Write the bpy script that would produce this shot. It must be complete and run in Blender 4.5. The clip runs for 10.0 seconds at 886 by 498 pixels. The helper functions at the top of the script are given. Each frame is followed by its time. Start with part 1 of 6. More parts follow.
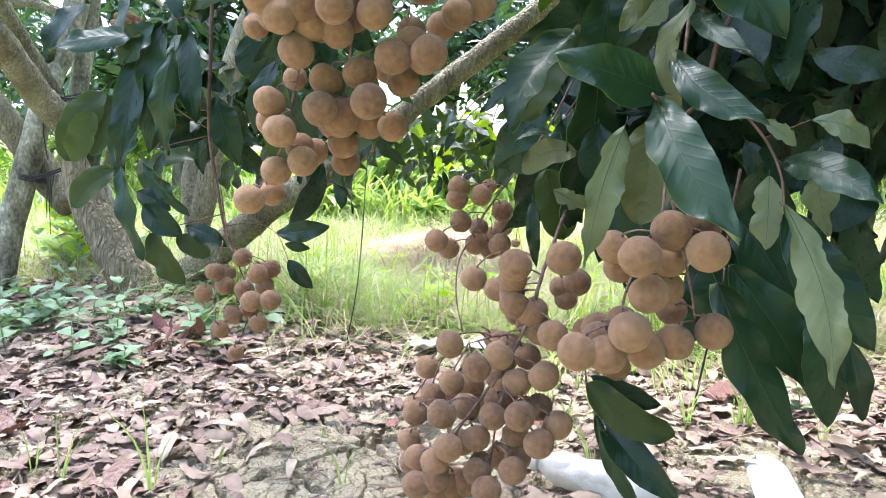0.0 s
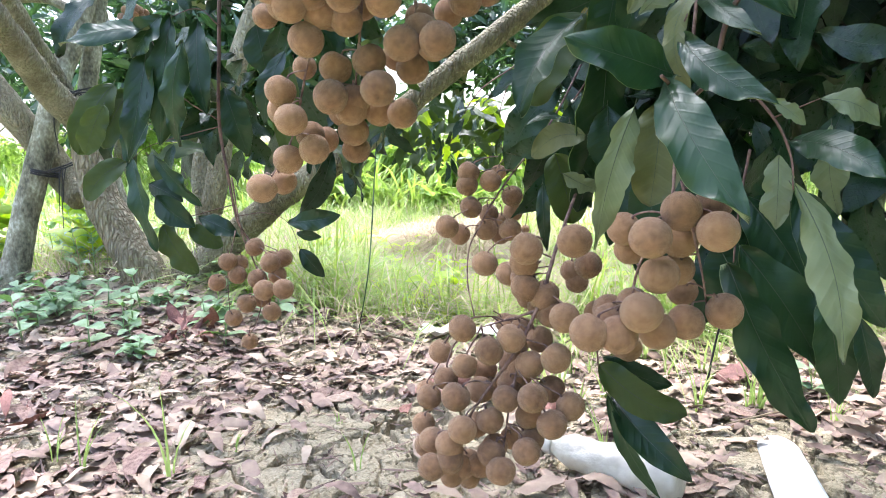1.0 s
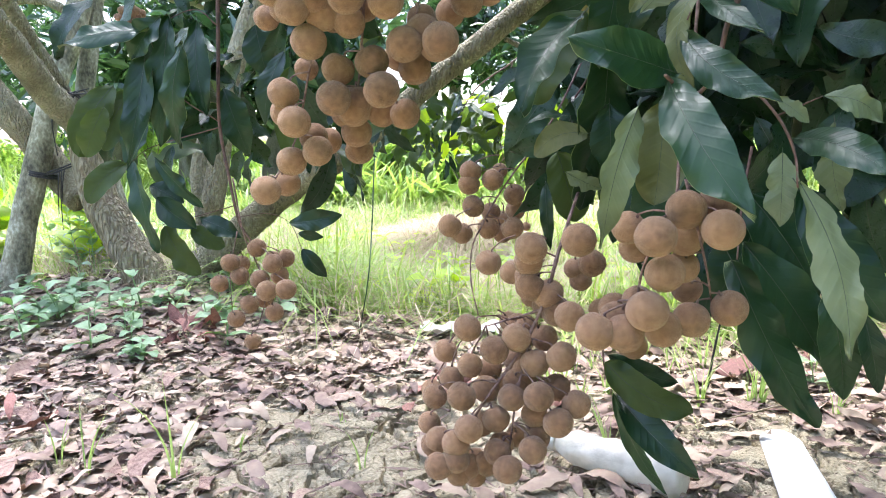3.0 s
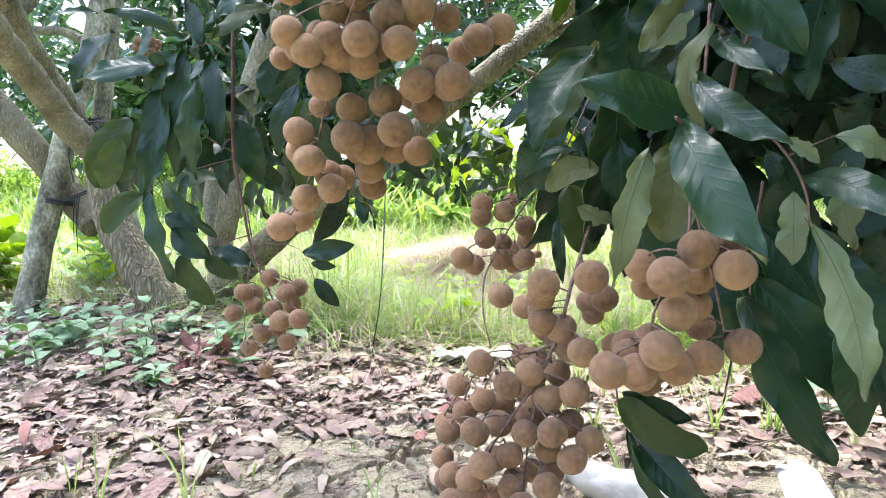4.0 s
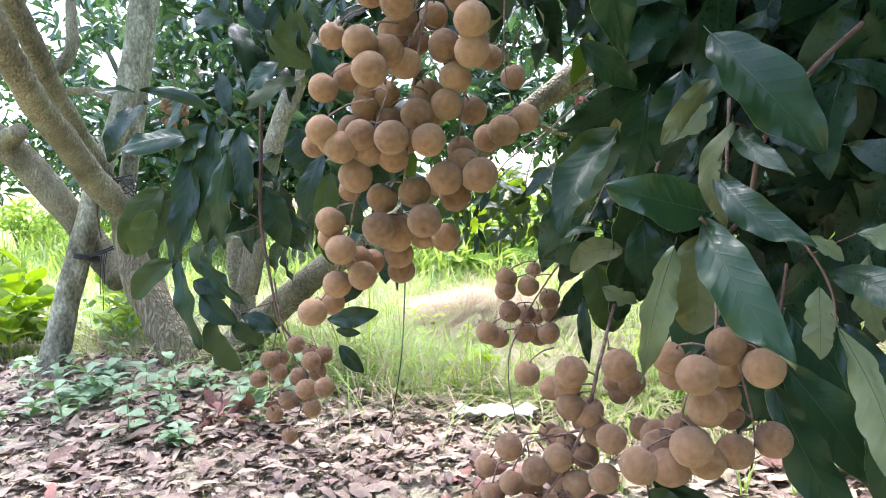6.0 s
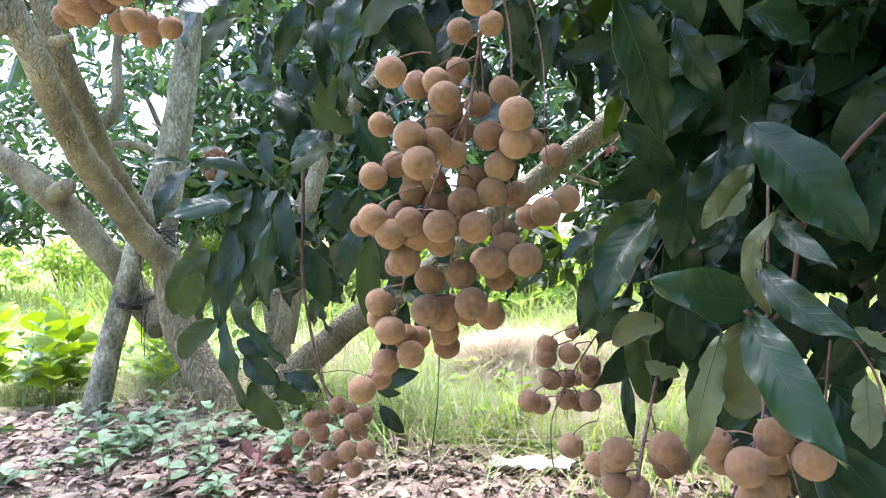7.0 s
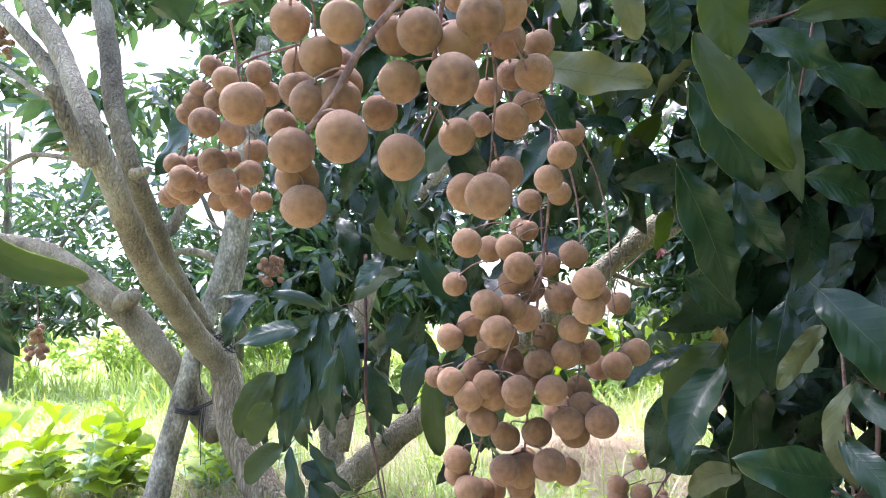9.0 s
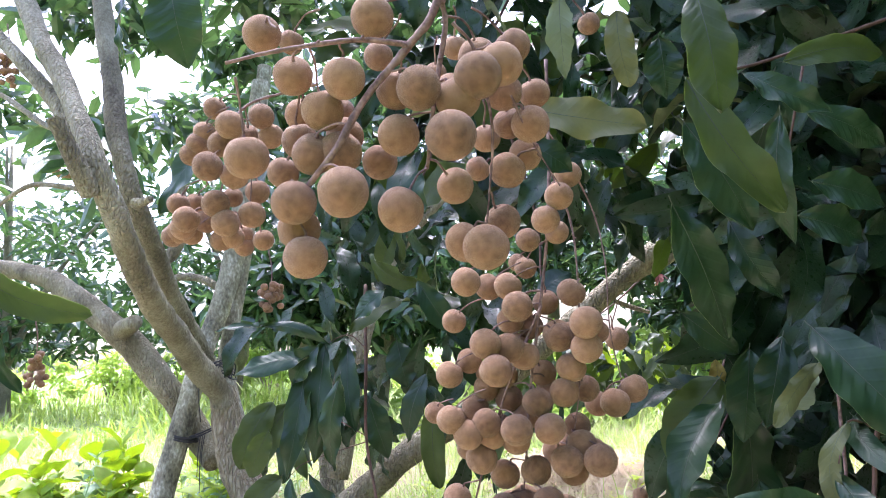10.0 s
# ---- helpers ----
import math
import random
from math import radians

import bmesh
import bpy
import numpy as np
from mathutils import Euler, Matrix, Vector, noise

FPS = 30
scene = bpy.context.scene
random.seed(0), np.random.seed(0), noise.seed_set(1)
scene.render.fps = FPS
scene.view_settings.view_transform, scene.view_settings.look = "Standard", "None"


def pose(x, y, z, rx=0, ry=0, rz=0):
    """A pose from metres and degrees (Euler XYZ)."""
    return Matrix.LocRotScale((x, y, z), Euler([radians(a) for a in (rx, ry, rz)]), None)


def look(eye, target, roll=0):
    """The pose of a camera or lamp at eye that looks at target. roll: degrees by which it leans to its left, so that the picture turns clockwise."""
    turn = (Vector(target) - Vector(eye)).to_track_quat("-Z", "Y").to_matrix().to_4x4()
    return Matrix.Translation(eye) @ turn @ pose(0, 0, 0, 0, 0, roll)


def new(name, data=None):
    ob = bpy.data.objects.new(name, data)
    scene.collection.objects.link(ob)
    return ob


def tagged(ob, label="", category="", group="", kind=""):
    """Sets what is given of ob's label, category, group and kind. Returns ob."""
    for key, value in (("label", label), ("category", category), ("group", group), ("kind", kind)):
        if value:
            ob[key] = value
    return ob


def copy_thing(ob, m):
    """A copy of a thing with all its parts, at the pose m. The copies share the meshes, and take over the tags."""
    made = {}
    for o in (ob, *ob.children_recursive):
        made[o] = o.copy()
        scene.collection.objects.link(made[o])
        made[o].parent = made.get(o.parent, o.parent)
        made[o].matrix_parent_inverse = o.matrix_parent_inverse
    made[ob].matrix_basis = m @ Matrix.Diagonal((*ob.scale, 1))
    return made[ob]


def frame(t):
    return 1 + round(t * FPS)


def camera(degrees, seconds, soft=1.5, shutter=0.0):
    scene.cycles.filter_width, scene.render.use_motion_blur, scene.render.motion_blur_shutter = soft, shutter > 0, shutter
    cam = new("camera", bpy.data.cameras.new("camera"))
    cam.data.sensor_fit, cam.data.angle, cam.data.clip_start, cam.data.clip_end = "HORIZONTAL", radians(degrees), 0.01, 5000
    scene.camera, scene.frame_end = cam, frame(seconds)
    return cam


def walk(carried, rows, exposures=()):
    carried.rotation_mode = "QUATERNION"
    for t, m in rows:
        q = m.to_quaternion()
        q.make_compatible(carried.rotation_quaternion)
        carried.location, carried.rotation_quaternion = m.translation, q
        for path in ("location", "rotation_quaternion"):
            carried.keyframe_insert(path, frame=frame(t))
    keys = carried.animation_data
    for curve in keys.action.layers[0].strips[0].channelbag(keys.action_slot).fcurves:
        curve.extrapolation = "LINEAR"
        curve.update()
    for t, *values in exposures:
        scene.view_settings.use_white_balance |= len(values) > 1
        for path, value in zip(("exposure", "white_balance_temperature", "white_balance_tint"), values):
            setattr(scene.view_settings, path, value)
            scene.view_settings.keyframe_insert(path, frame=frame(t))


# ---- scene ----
cam = camera(66.0, 10.0, 1.0)
PATH = [
    (0, (-0.002, -0.05, 0.474), (0.003, 1.931, 0.204), -0.1),
    (0.5, (-0.003, -0.052, 0.472), (-0.008, 1.926, 0.176), -0.5),
    (1, (-0.004, -0.056, 0.472), (-0.026, 1.921, 0.169), -1.1),
    (1.5, (-0.005, -0.057, 0.472), (-0.029, 1.921, 0.177), -1.2),
    (2, (-0.007, -0.057, 0.473), (-0.02, 1.917, 0.155), -1.6),
    (2.2, (-0.008, -0.057, 0.473), (-0.022, 1.917, 0.153), -1.5),
    (3.3, (-0.009, -0.057, 0.479), (-0.035, 1.92, 0.177), -2.0),
    (3.5, (-0.009, -0.058, 0.483), (-0.042, 1.921, 0.198), -2.2),
    (4, (-0.011, -0.06, 0.489), (-0.056, 1.923, 0.236), -2.0),
    (4.5, (-0.014, -0.066, 0.502), (-0.067, 1.921, 0.288), -2.0),
    (5, (-0.018, -0.069, 0.515), (-0.081, 1.922, 0.33), -2.2),
    (5.5, (-0.018, -0.07, 0.521), (-0.078, 1.922, 0.357), -2.2),
    (5.7, (-0.017, -0.068, 0.523), (-0.09, 1.925, 0.372), -2.3),
    (6.8, (-0.029, -0.083, 0.561), (-0.168, 1.912, 0.501), -2.9),
    (7, (-0.031, -0.088, 0.571), (-0.199, 1.905, 0.544), -3.0),
    (7.5, (-0.041, -0.097, 0.598), (-0.235, 1.893, 0.654), -2.7),
    (8, (-0.049, -0.106, 0.617), (-0.28, 1.877, 0.735), -3.3),
    (8.5, (-0.054, -0.116, 0.633), (-0.315, 1.859, 0.804), -3.6),
    (9, (-0.053, -0.122, 0.643), (-0.326, 1.847, 0.859), -3.9),
    (9.5, (-0.055, -0.128, 0.652), (-0.324, 1.839, 0.9), -4.0),
    (10, (-0.05, -0.132, 0.658), (-0.317, 1.831, 0.935), -4.1),
]
EXPOSURE, KELVIN, TINT = 2.80, 5780, 15
walk(cam, [(t, look(eye, target, roll)) for t, eye, target, roll in PATH], [(0, EXPOSURE + 0.14, KELVIN, TINT), (3.5, EXPOSURE + 0.14, KELVIN, TINT), (5.5, EXPOSURE + 0.06, KELVIN, TINT + 1), (8.5, EXPOSURE + 0.1, KELVIN - 60, TINT + 11), (10, EXPOSURE + 0.03, KELVIN - 60, TINT + 13)])

# ---- light ----
SUN_UP, SUN_AZ = radians(66), radians(-20)
world = bpy.data.worlds.new("world")
scene.world = world
world.use_nodes = True
wn, wl = world.node_tree.nodes, world.node_tree.links
sky = wn.new("ShaderNodeTexSky")
sky.sky_type = 'NISHITA'
sky.sun_disc = False
sky.sun_elevation, sky.sun_rotation = SUN_UP, SUN_AZ
sky.dust_density, sky.air_density = 4.0, 1.0
haze = wn.new("ShaderNodeHueSaturation")
haze.inputs["Saturation"].default_value = 0.9
wl.new(sky.outputs[0], haze.inputs["Color"])
wl.new(haze.outputs[0], wn["Background"].inputs[0])
wn["Background"].inputs[1].default_value = 0.15
sun = new("sun", bpy.data.lights.new("sun", 'SUN'))
sun.data.energy, sun.data.angle, sun.data.color = 2.6, radians(40), (1.0, 0.97, 0.92)
sun.matrix_world = look((math.sin(SUN_AZ) * 20, math.cos(SUN_AZ) * 20, math.tan(SUN_UP) * 20), (0, 0, 0))


# ---- materials ----
def mat(name, stops, scale=6.0, rough=0.7, bump=0.3, bump_scale=60.0, bump_depth=0.002, translucent=0.0, tint=None,
        vary=0.0, stretch=(1, 1, 1), voronoi=0.0, sheen=0.0, fine=0.35, island=False, specular=0.5, contrast=1.7, veins=0.0, furrow=0.0):
    m = bpy.data.materials.new(name)
    m.use_nodes = True
    n, l = m.node_tree.nodes, m.node_tree.links
    b = n["Principled BSDF"]
    co = n.new("ShaderNodeTexCoord")
    mp = n.new("ShaderNodeMapping")
    mp.inputs["Scale"].default_value = stretch
    l.new(co.outputs["Object"], mp.inputs[0])
    big = n.new("ShaderNodeTexNoise")
    big.inputs["Scale"].default_value, big.inputs["Detail"].default_value = scale, 5
    l.new(mp.outputs[0], big.inputs["Vector"])
    small = n.new("ShaderNodeTexNoise")
    small.inputs["Scale"].default_value, small.inputs["Detail"].default_value = bump_scale, 4
    l.new(mp.outputs[0], small.inputs["Vector"])
    mix = n.new("ShaderNodeMix")
    mix.inputs[0].default_value = fine
    l.new(big.outputs[0], mix.inputs[2])
    l.new(small.outputs[0], mix.inputs[3])
    wide = n.new("ShaderNodeMath")
    wide.operation = 'MULTIPLY_ADD'
    wide.inputs[1].default_value, wide.inputs[2].default_value = contrast, 0.5 - 0.5 * contrast
    l.new(mix.outputs[0], wide.inputs[0])
    value = wide.outputs[0]
    if vary:
        info = n.new("ShaderNodeNewGeometry" if island else "ShaderNodeObjectInfo")
        add = n.new("ShaderNodeMath")
        add.operation = 'MULTIPLY_ADD'
        add.inputs[1].default_value, add.inputs[2].default_value = vary, -vary / 2
        l.new(info.outputs["Random Per Island" if island else "Random"], add.inputs[0])
        total = n.new("ShaderNodeMath")
        l.new(value, total.inputs[0])
        l.new(add.outputs[0], total.inputs[1])
        value = total.outputs[0]
    if voronoi:
        v = n.new("ShaderNodeTexVoronoi")
        v.inputs["Scale"].default_value = voronoi
        l.new(mp.outputs[0], v.inputs["Vector"])
        if furrow:
            # plates of bark between dark furrows
            v.feature = 'DISTANCE_TO_EDGE'
            bent = n.new("ShaderNodeMix")
            bent.data_type = 'VECTOR'
            bent.inputs[0].default_value = 0.07
            l.new(mp.outputs[0], bent.inputs[4])
            l.new(big.outputs["Color"], bent.inputs[5])
            l.new(bent.outputs[1], v.inputs["Vector"])
            plate = n.new("ShaderNodeMapRange")
            plate.inputs["From Max"].default_value = 0.3
            l.new(v.outputs["Distance"], plate.inputs["Value"])
            groove = n.new("ShaderNodeMath")
            groove.operation = 'MULTIPLY_ADD'
            groove.inputs[1].default_value = furrow
            l.new(plate.outputs[0], groove.inputs[0])
            l.new(value, groove.inputs[2])
            value = groove.outputs[0]
    crest = None
    if veins:
        # side veins run outward from the midrib towards the tip
        sep = n.new("ShaderNodeSeparateXYZ")
        l.new(co.outputs["Generated"], sep.inputs[0])

        def calc(op, a, b):
            q = n.new("ShaderNodeMath")
            q.operation = op
            for slot, v in ((0, a), (1, b)):
                if isinstance(v, (int, float)):
                    q.inputs[slot].default_value = v
                else:
                    l.new(v, q.inputs[slot])
            return q.outputs[0]

        off = calc('ABSOLUTE', calc('SUBTRACT', sep.outputs[0], 0.5), 0)
        wob = calc('MULTIPLY', big.outputs[0], 0.06)
        along = calc('ADD', calc('SUBTRACT', sep.outputs[1], calc('MULTIPLY', off, 0.32)), wob)
        crest = calc('POWER', calc('ABSOLUTE', calc('SINE', calc('MULTIPLY', along, veins), 0), 0), 14)
        value = calc('ADD', value, calc('MULTIPLY', crest, 0.07))
        dull = n.new("ShaderNodeMapRange")
        dull.inputs["From Min"].default_value, dull.inputs["From Max"].default_value = 0.35, 0.65
        dull.inputs["To Min"].default_value, dull.inputs["To Max"].default_value = rough - 0.08, rough + 0.16
        l.new(big.outputs[0], dull.inputs["Value"])
        l.new(dull.outputs[0], b.inputs["Roughness"])
    ramp = n.new("ShaderNodeValToRGB")
    els = ramp.color_ramp.elements
    while len(els) < len(stops):
        els.new(0.5)
    for e, (at, c) in zip(els, stops):
        e.position, e.color = at, (*c, 1)
    l.new(value, ramp.inputs[0])
    l.new(ramp.outputs[0], b.inputs["Base Color"])
    if not veins:
        b.inputs["Roughness"].default_value = rough
    b.inputs["Specular IOR Level"].default_value = specular
    if sheen:
        b.inputs["Sheen Weight"].default_value, b.inputs["Sheen Roughness"].default_value = sheen, 0.4
        b.inputs["Sheen Tint"].default_value = (1.0, 0.85, 0.65, 1)
    bp = n.new("ShaderNodeBump")
    bp.inputs["Strength"].default_value, bp.inputs["Distance"].default_value = bump, bump_depth
    relief = small.outputs[0]
    if voronoi:
        both = n.new("ShaderNodeMath")
        both.operation = 'ADD' if furrow else 'SUBTRACT'
        l.new(small.outputs[0], both.inputs[0])
        l.new(plate.outputs[0] if furrow else v.outputs["Distance"], both.inputs[1])
        relief = both.outputs[0]
    if crest:
        lift = n.new("ShaderNodeMath")
        lift.operation = 'MULTIPLY_ADD'
        lift.inputs[1].default_value = 0.25
        l.new(crest, lift.inputs[0])
        l.new(relief, lift.inputs[2])
        relief = lift.outputs[0]
    l.new(relief, bp.inputs["Height"])
    l.new(bp.outputs[0], b.inputs["Normal"])
    if translucent:
        tr = n.new("ShaderNodeBsdfTranslucent")
        if tint:
            tr.inputs[0].default_value = (*tint, 1)
        else:
            l.new(ramp.outputs[0], tr.inputs[0])
        ms = n.new("ShaderNodeMixShader")
        ms.inputs[0].default_value = translucent
        l.new(b.outputs[0], ms.inputs[1])
        l.new(tr.outputs[0], ms.inputs[2])
        l.new(ms.outputs[0], n["Material Output"].inputs[0])
    return m


FRUIT = mat("longan_skin", [(0.08, (0.09, 0.044, 0.022)), (0.5, (0.242, 0.132, 0.068)), (0.92, (0.37, 0.222, 0.124))], 2.6, 0.9, 0.55, 30, 0.0013,
            vary=0.35, voronoi=44, sheen=0.26, contrast=1.3, fine=0.42)
STALK = mat("fruit_stalk", [(0.2, (0.075, 0.042, 0.034)), (0.5, (0.16, 0.098, 0.08)), (0.8, (0.27, 0.18, 0.145))], 110, 0.85, 0.6, 420, 0.0008, contrast=2.2)
TWIG = mat("leafy_twig", [(0.25, (0.05, 0.026, 0.018)), (0.75, (0.14, 0.075, 0.05))], 60, 0.8, 0.4, 300, 0.0006)
LEAF_TOP = mat("leaf_upper_side", [(0.2, (0.006, 0.02, 0.008)), (0.8, (0.02, 0.05, 0.018))], 18, 0.33, 0.4, 55, 0.0012, translucent=0.12,
               tint=(0.10, 0.24, 0.02), vary=0.4, fine=0.25, specular=0.33, veins=36)
LEAF_UNDER = mat("leaf_underside", [(0.25, (0.12, 0.15, 0.075)), (0.75, (0.22, 0.26, 0.145))], 22, 0.6, 0.4, 70, 0.0012, translucent=0.25,
                 tint=(0.3, 0.42, 0.08), vary=0.4, veins=36)
LEAF_GREEN = mat("leaf_fresh", [(0.25, (0.03, 0.05, 0.014)), (0.75, (0.06, 0.088, 0.026))], 18, 0.45, 0.35, 60, 0.0012, translucent=0.34,
                 tint=(0.19, 0.285, 0.04), vary=0.4, veins=34, specular=0.3)
# Darkened copy of the leaf underside: the deep foliage's shade is in its colour.
LEAF_SHADE = mat("shaded_leaf_underside", [(0.25, (0.012, 0.021, 0.009)), (0.75, (0.027, 0.04, 0.016))], 18, 0.5, 0.35, 60, 0.0012, translucent=0.1,
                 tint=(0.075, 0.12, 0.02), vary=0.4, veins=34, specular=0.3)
LEAF_OLIVE = mat("leaf_olive", [(0.25, (0.06, 0.075, 0.022)), (0.75, (0.13, 0.14, 0.05))], 22, 0.55, 0.4, 70, 0.0012, translucent=0.2,
                 tint=(0.2, 0.22, 0.04), vary=0.4, veins=34)
LEAF_YELLOW = mat("leaf_yellowed", [(0.25, (0.22, 0.17, 0.03)), (0.75, (0.38, 0.30, 0.05))], 22, 0.55, 0.4, 70, 0.0012, translucent=0.3, vary=0.3)
RIB = mat("leaf_midrib", [(0.3, (0.035, 0.05, 0.02)), (0.7, (0.065, 0.085, 0.035))], 30, 0.5, 0.2, 80, 0.0005)
CROWN = mat("crown_leaves", [(0.2, (0.016, 0.042, 0.016)), (0.8, (0.052, 0.105, 0.042))], 3, 0.27, 0.2, 40, 0.001, translucent=0.17,
            tint=(0.12, 0.25, 0.06), vary=0.6, island=True, specular=0.8)
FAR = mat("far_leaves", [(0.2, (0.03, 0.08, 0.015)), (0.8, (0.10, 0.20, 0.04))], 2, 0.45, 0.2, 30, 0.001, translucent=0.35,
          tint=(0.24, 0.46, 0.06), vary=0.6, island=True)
# Lit copy of the far leaves: sunshine is put into this brighter yellow-green.
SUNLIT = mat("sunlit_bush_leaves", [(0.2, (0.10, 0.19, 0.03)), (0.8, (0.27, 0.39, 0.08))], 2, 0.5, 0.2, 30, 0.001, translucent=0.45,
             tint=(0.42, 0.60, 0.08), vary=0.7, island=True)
BARK = mat("limb_bark", [(0.1, (0.07, 0.058, 0.036)), (0.4, (0.18, 0.16, 0.1)), (0.62, (0.265, 0.24, 0.155)), (0.92, (0.4, 0.38, 0.27))], 9, 0.92, 0.9, 150, 0.006, stretch=(1, 1, 0.5), fine=0.36, contrast=2.1, voronoi=120, furrow=0.06)
TRUNK_BARK = mat("trunk_bark", [(0.02, (0.062, 0.045, 0.026)), (0.3, (0.19, 0.152, 0.09)), (0.6, (0.30, 0.25, 0.15)), (0.9, (0.42, 0.37, 0.245))], 14, 0.92, 1.0, 150, 0.014, stretch=(1, 1, 0.24), voronoi=88, fine=0.5, contrast=1.6, furrow=0.34)
POLE = mat("weathered_pole", [(0.15, (0.085, 0.08, 0.055)), (0.42, (0.20, 0.192, 0.128)), (0.6, (0.285, 0.275, 0.19)), (0.85, (0.50, 0.50, 0.39))], 17, 0.9, 0.9, 120, 0.006, stretch=(1, 1, 0.6), fine=0.45, contrast=2.5)
STRAP = mat("black_rubber", [(0.3, (0.012, 0.012, 0.012)), (0.7, (0.03, 0.03, 0.028))], 30, 0.6, 0.3, 80, 0.001)
SOIL = mat("cracked_soil", [(0.15, (0.2, 0.166, 0.098)), (0.45, (0.32, 0.27, 0.172)), (0.85, (0.47, 0.405, 0.275))], 9, 0.95, 1.0, 230, 0.004, fine=0.45, contrast=2.2)
LITTER = mat("dry_leaf", [(0.1, (0.11, 0.06, 0.045)), (0.35, (0.27, 0.168, 0.128)), (0.65, (0.37, 0.262, 0.188)), (0.95, (0.48, 0.372, 0.275))], 14, 0.75, 0.5, 70, 0.002,
             vary=0.6, translucent=0.1)
LITTER_BED = mat("dry_leaf_bed", [(0.1, (0.09, 0.055, 0.042)), (0.35, (0.235, 0.158, 0.12)), (0.65, (0.35, 0.26, 0.18)), (0.95, (0.47, 0.375, 0.27))], 14, 0.75, 0.5, 70, 0.002,
                 vary=0.65, island=True)
TURF = mat("meadow_turf", [(0.2, (0.07, 0.13, 0.03)), (0.5, (0.14, 0.21, 0.05)), (0.8, (0.25, 0.28, 0.09))], 2.5, 0.95, 0.7, 40, 0.01, fine=0.5)
GRASS = mat("meadow_grass", [(0.1, (0.09, 0.18, 0.03)), (0.5, (0.22, 0.33, 0.07)), (0.95, (0.42, 0.46, 0.15))], 1.2, 0.5, 0.1, 20, 0.001, translucent=0.35,
            tint=(0.40, 0.55, 0.07), vary=0.8, island=True)
STRAW = mat("dry_straw", [(0.2, (0.3, 0.235, 0.14)), (0.8, (0.52, 0.44, 0.31))], 3, 0.8, 0.2, 40, 0.001, translucent=0.35, vary=0.7, island=True)
WEED = mat("weed_leaf", [(0.2, (0.22, 0.33, 0.19)), (0.8, (0.42, 0.54, 0.34))], 12, 0.5, 0.3, 60, 0.001, translucent=0.4, tint=(0.4, 0.62, 0.16), vary=0.5)
BROAD = mat("broad_weed_leaf", [(0.2, (0.18, 0.28, 0.03)), (0.8, (0.34, 0.45, 0.05))], 8, 0.5, 0.3, 50, 0.001, translucent=0.55, tint=(0.62, 0.76, 0.04), vary=0.4)
PLASTIC = mat("cloudy_plastic", [(0.25, (0.58, 0.545, 0.44)), (0.75, (0.82, 0.78, 0.67))], 30, 0.32, 0.7, 38, 0.008, translucent=0.3)
RED_LITTER = mat("withered_leaf", [(0.2, (0.12, 0.042, 0.03)), (0.8, (0.32, 0.145, 0.105))], 20, 0.7, 0.5, 70, 0.002, vary=0.5)
PAPER = mat("white_sheet", [(0.3, (0.76, 0.74, 0.68)), (0.7, (0.86, 0.84, 0.78))], 10, 0.6, 0.3, 50, 0.002)


# ---- makers ----
def part(name, bm, material, parent=None, label=""):
    me = bpy.data.meshes.new(name)
    bm.to_mesh(me)
    bm.free()
    for m in material if isinstance(material, (list, tuple)) else [material]:
        me.materials.append(m)
    for p in me.polygons:
        p.use_smooth = True
    ob = new(name, me)
    ob.parent = parent
    return tagged(ob, label)


def group_at(name, place, label, category, group=""):
    ob = new(name)
    ob.empty_display_size = 0.02
    ob.location = place
    return tagged(ob, label, category, group)


def sub(name, mesh, m, parent):
    """A piece on shared mesh data, at m in its parent's space."""
    ob = new(name, mesh)
    ob.parent = parent
    ob.matrix_basis = m
    return ob


def mesh_of(name, verts, faces, materials, smooth=True):
    me = bpy.data.meshes.new(name)
    me.from_pydata(verts, [], faces)
    for m in materials:
        me.materials.append(m)
    if smooth:
        me.polygons.foreach_set("use_smooth", [True] * len(me.polygons))
    return me


def spline(points, steps):
    """Catmull-Rom through points of any number of values."""
    p = [np.array(q, float) for q in points]
    p = [2 * p[0] - p[1]] + p + [2 * p[-1] - p[-2]]
    out = []
    for i in range(1, len(p) - 2):
        a, b, c, d = p[i - 1:i + 3]
        for k in range(steps):
            u = k / steps
            out.append(0.5 * (2 * b + (c - a) * u + (2 * a - 5 * b + 4 * c - d) * u * u + (3 * b - a - 3 * c + d) * u ** 3))
    out.append(p[-2])
    return out


def tube(bm, points, sides=8, steps=4, rough=0.0, rough_scale=30.0, cap=True, origin=(0, 0, 0)):
    """A tapering tube along points of (x, y, z, radius)."""
    line = spline(points, steps)
    org = Vector(origin)
    rings = []
    side = None
    for i, q in enumerate(line):
        a, b = line[max(0, i - 1)], line[min(len(line) - 1, i + 1)]
        d = Vector(b[:3] - a[:3]).normalized()
        if side is None:
            side = d.orthogonal().normalized()
        side = (side - d * side.dot(d)).normalized()
        up = d.cross(side)
        c = Vector(q[:3])
        ring = []
        for k in range(sides):
            ang = 2 * math.pi * k / sides
            v = side * math.cos(ang) + up * math.sin(ang)
            r = max(q[3], 0.0002)
            if rough:
                pt = (c + v * r) * rough_scale
                r *= 1 + rough * noise.fractal(Vector((pt.x, pt.y, pt.z * 0.35)), 1.0, 2.0, 4)
            ring.append(bm.verts.new(c + v * r - org))
        rings.append(ring)
    for a, b in zip(rings, rings[1:]):
        for k in range(sides):
            bm.faces.new((a[k], a[(k + 1) % sides], b[(k + 1) % sides], b[k]))
    if cap:
        bm.faces.new(rings[0][::-1])
        bm.faces.new(rings[-1])
    return bm


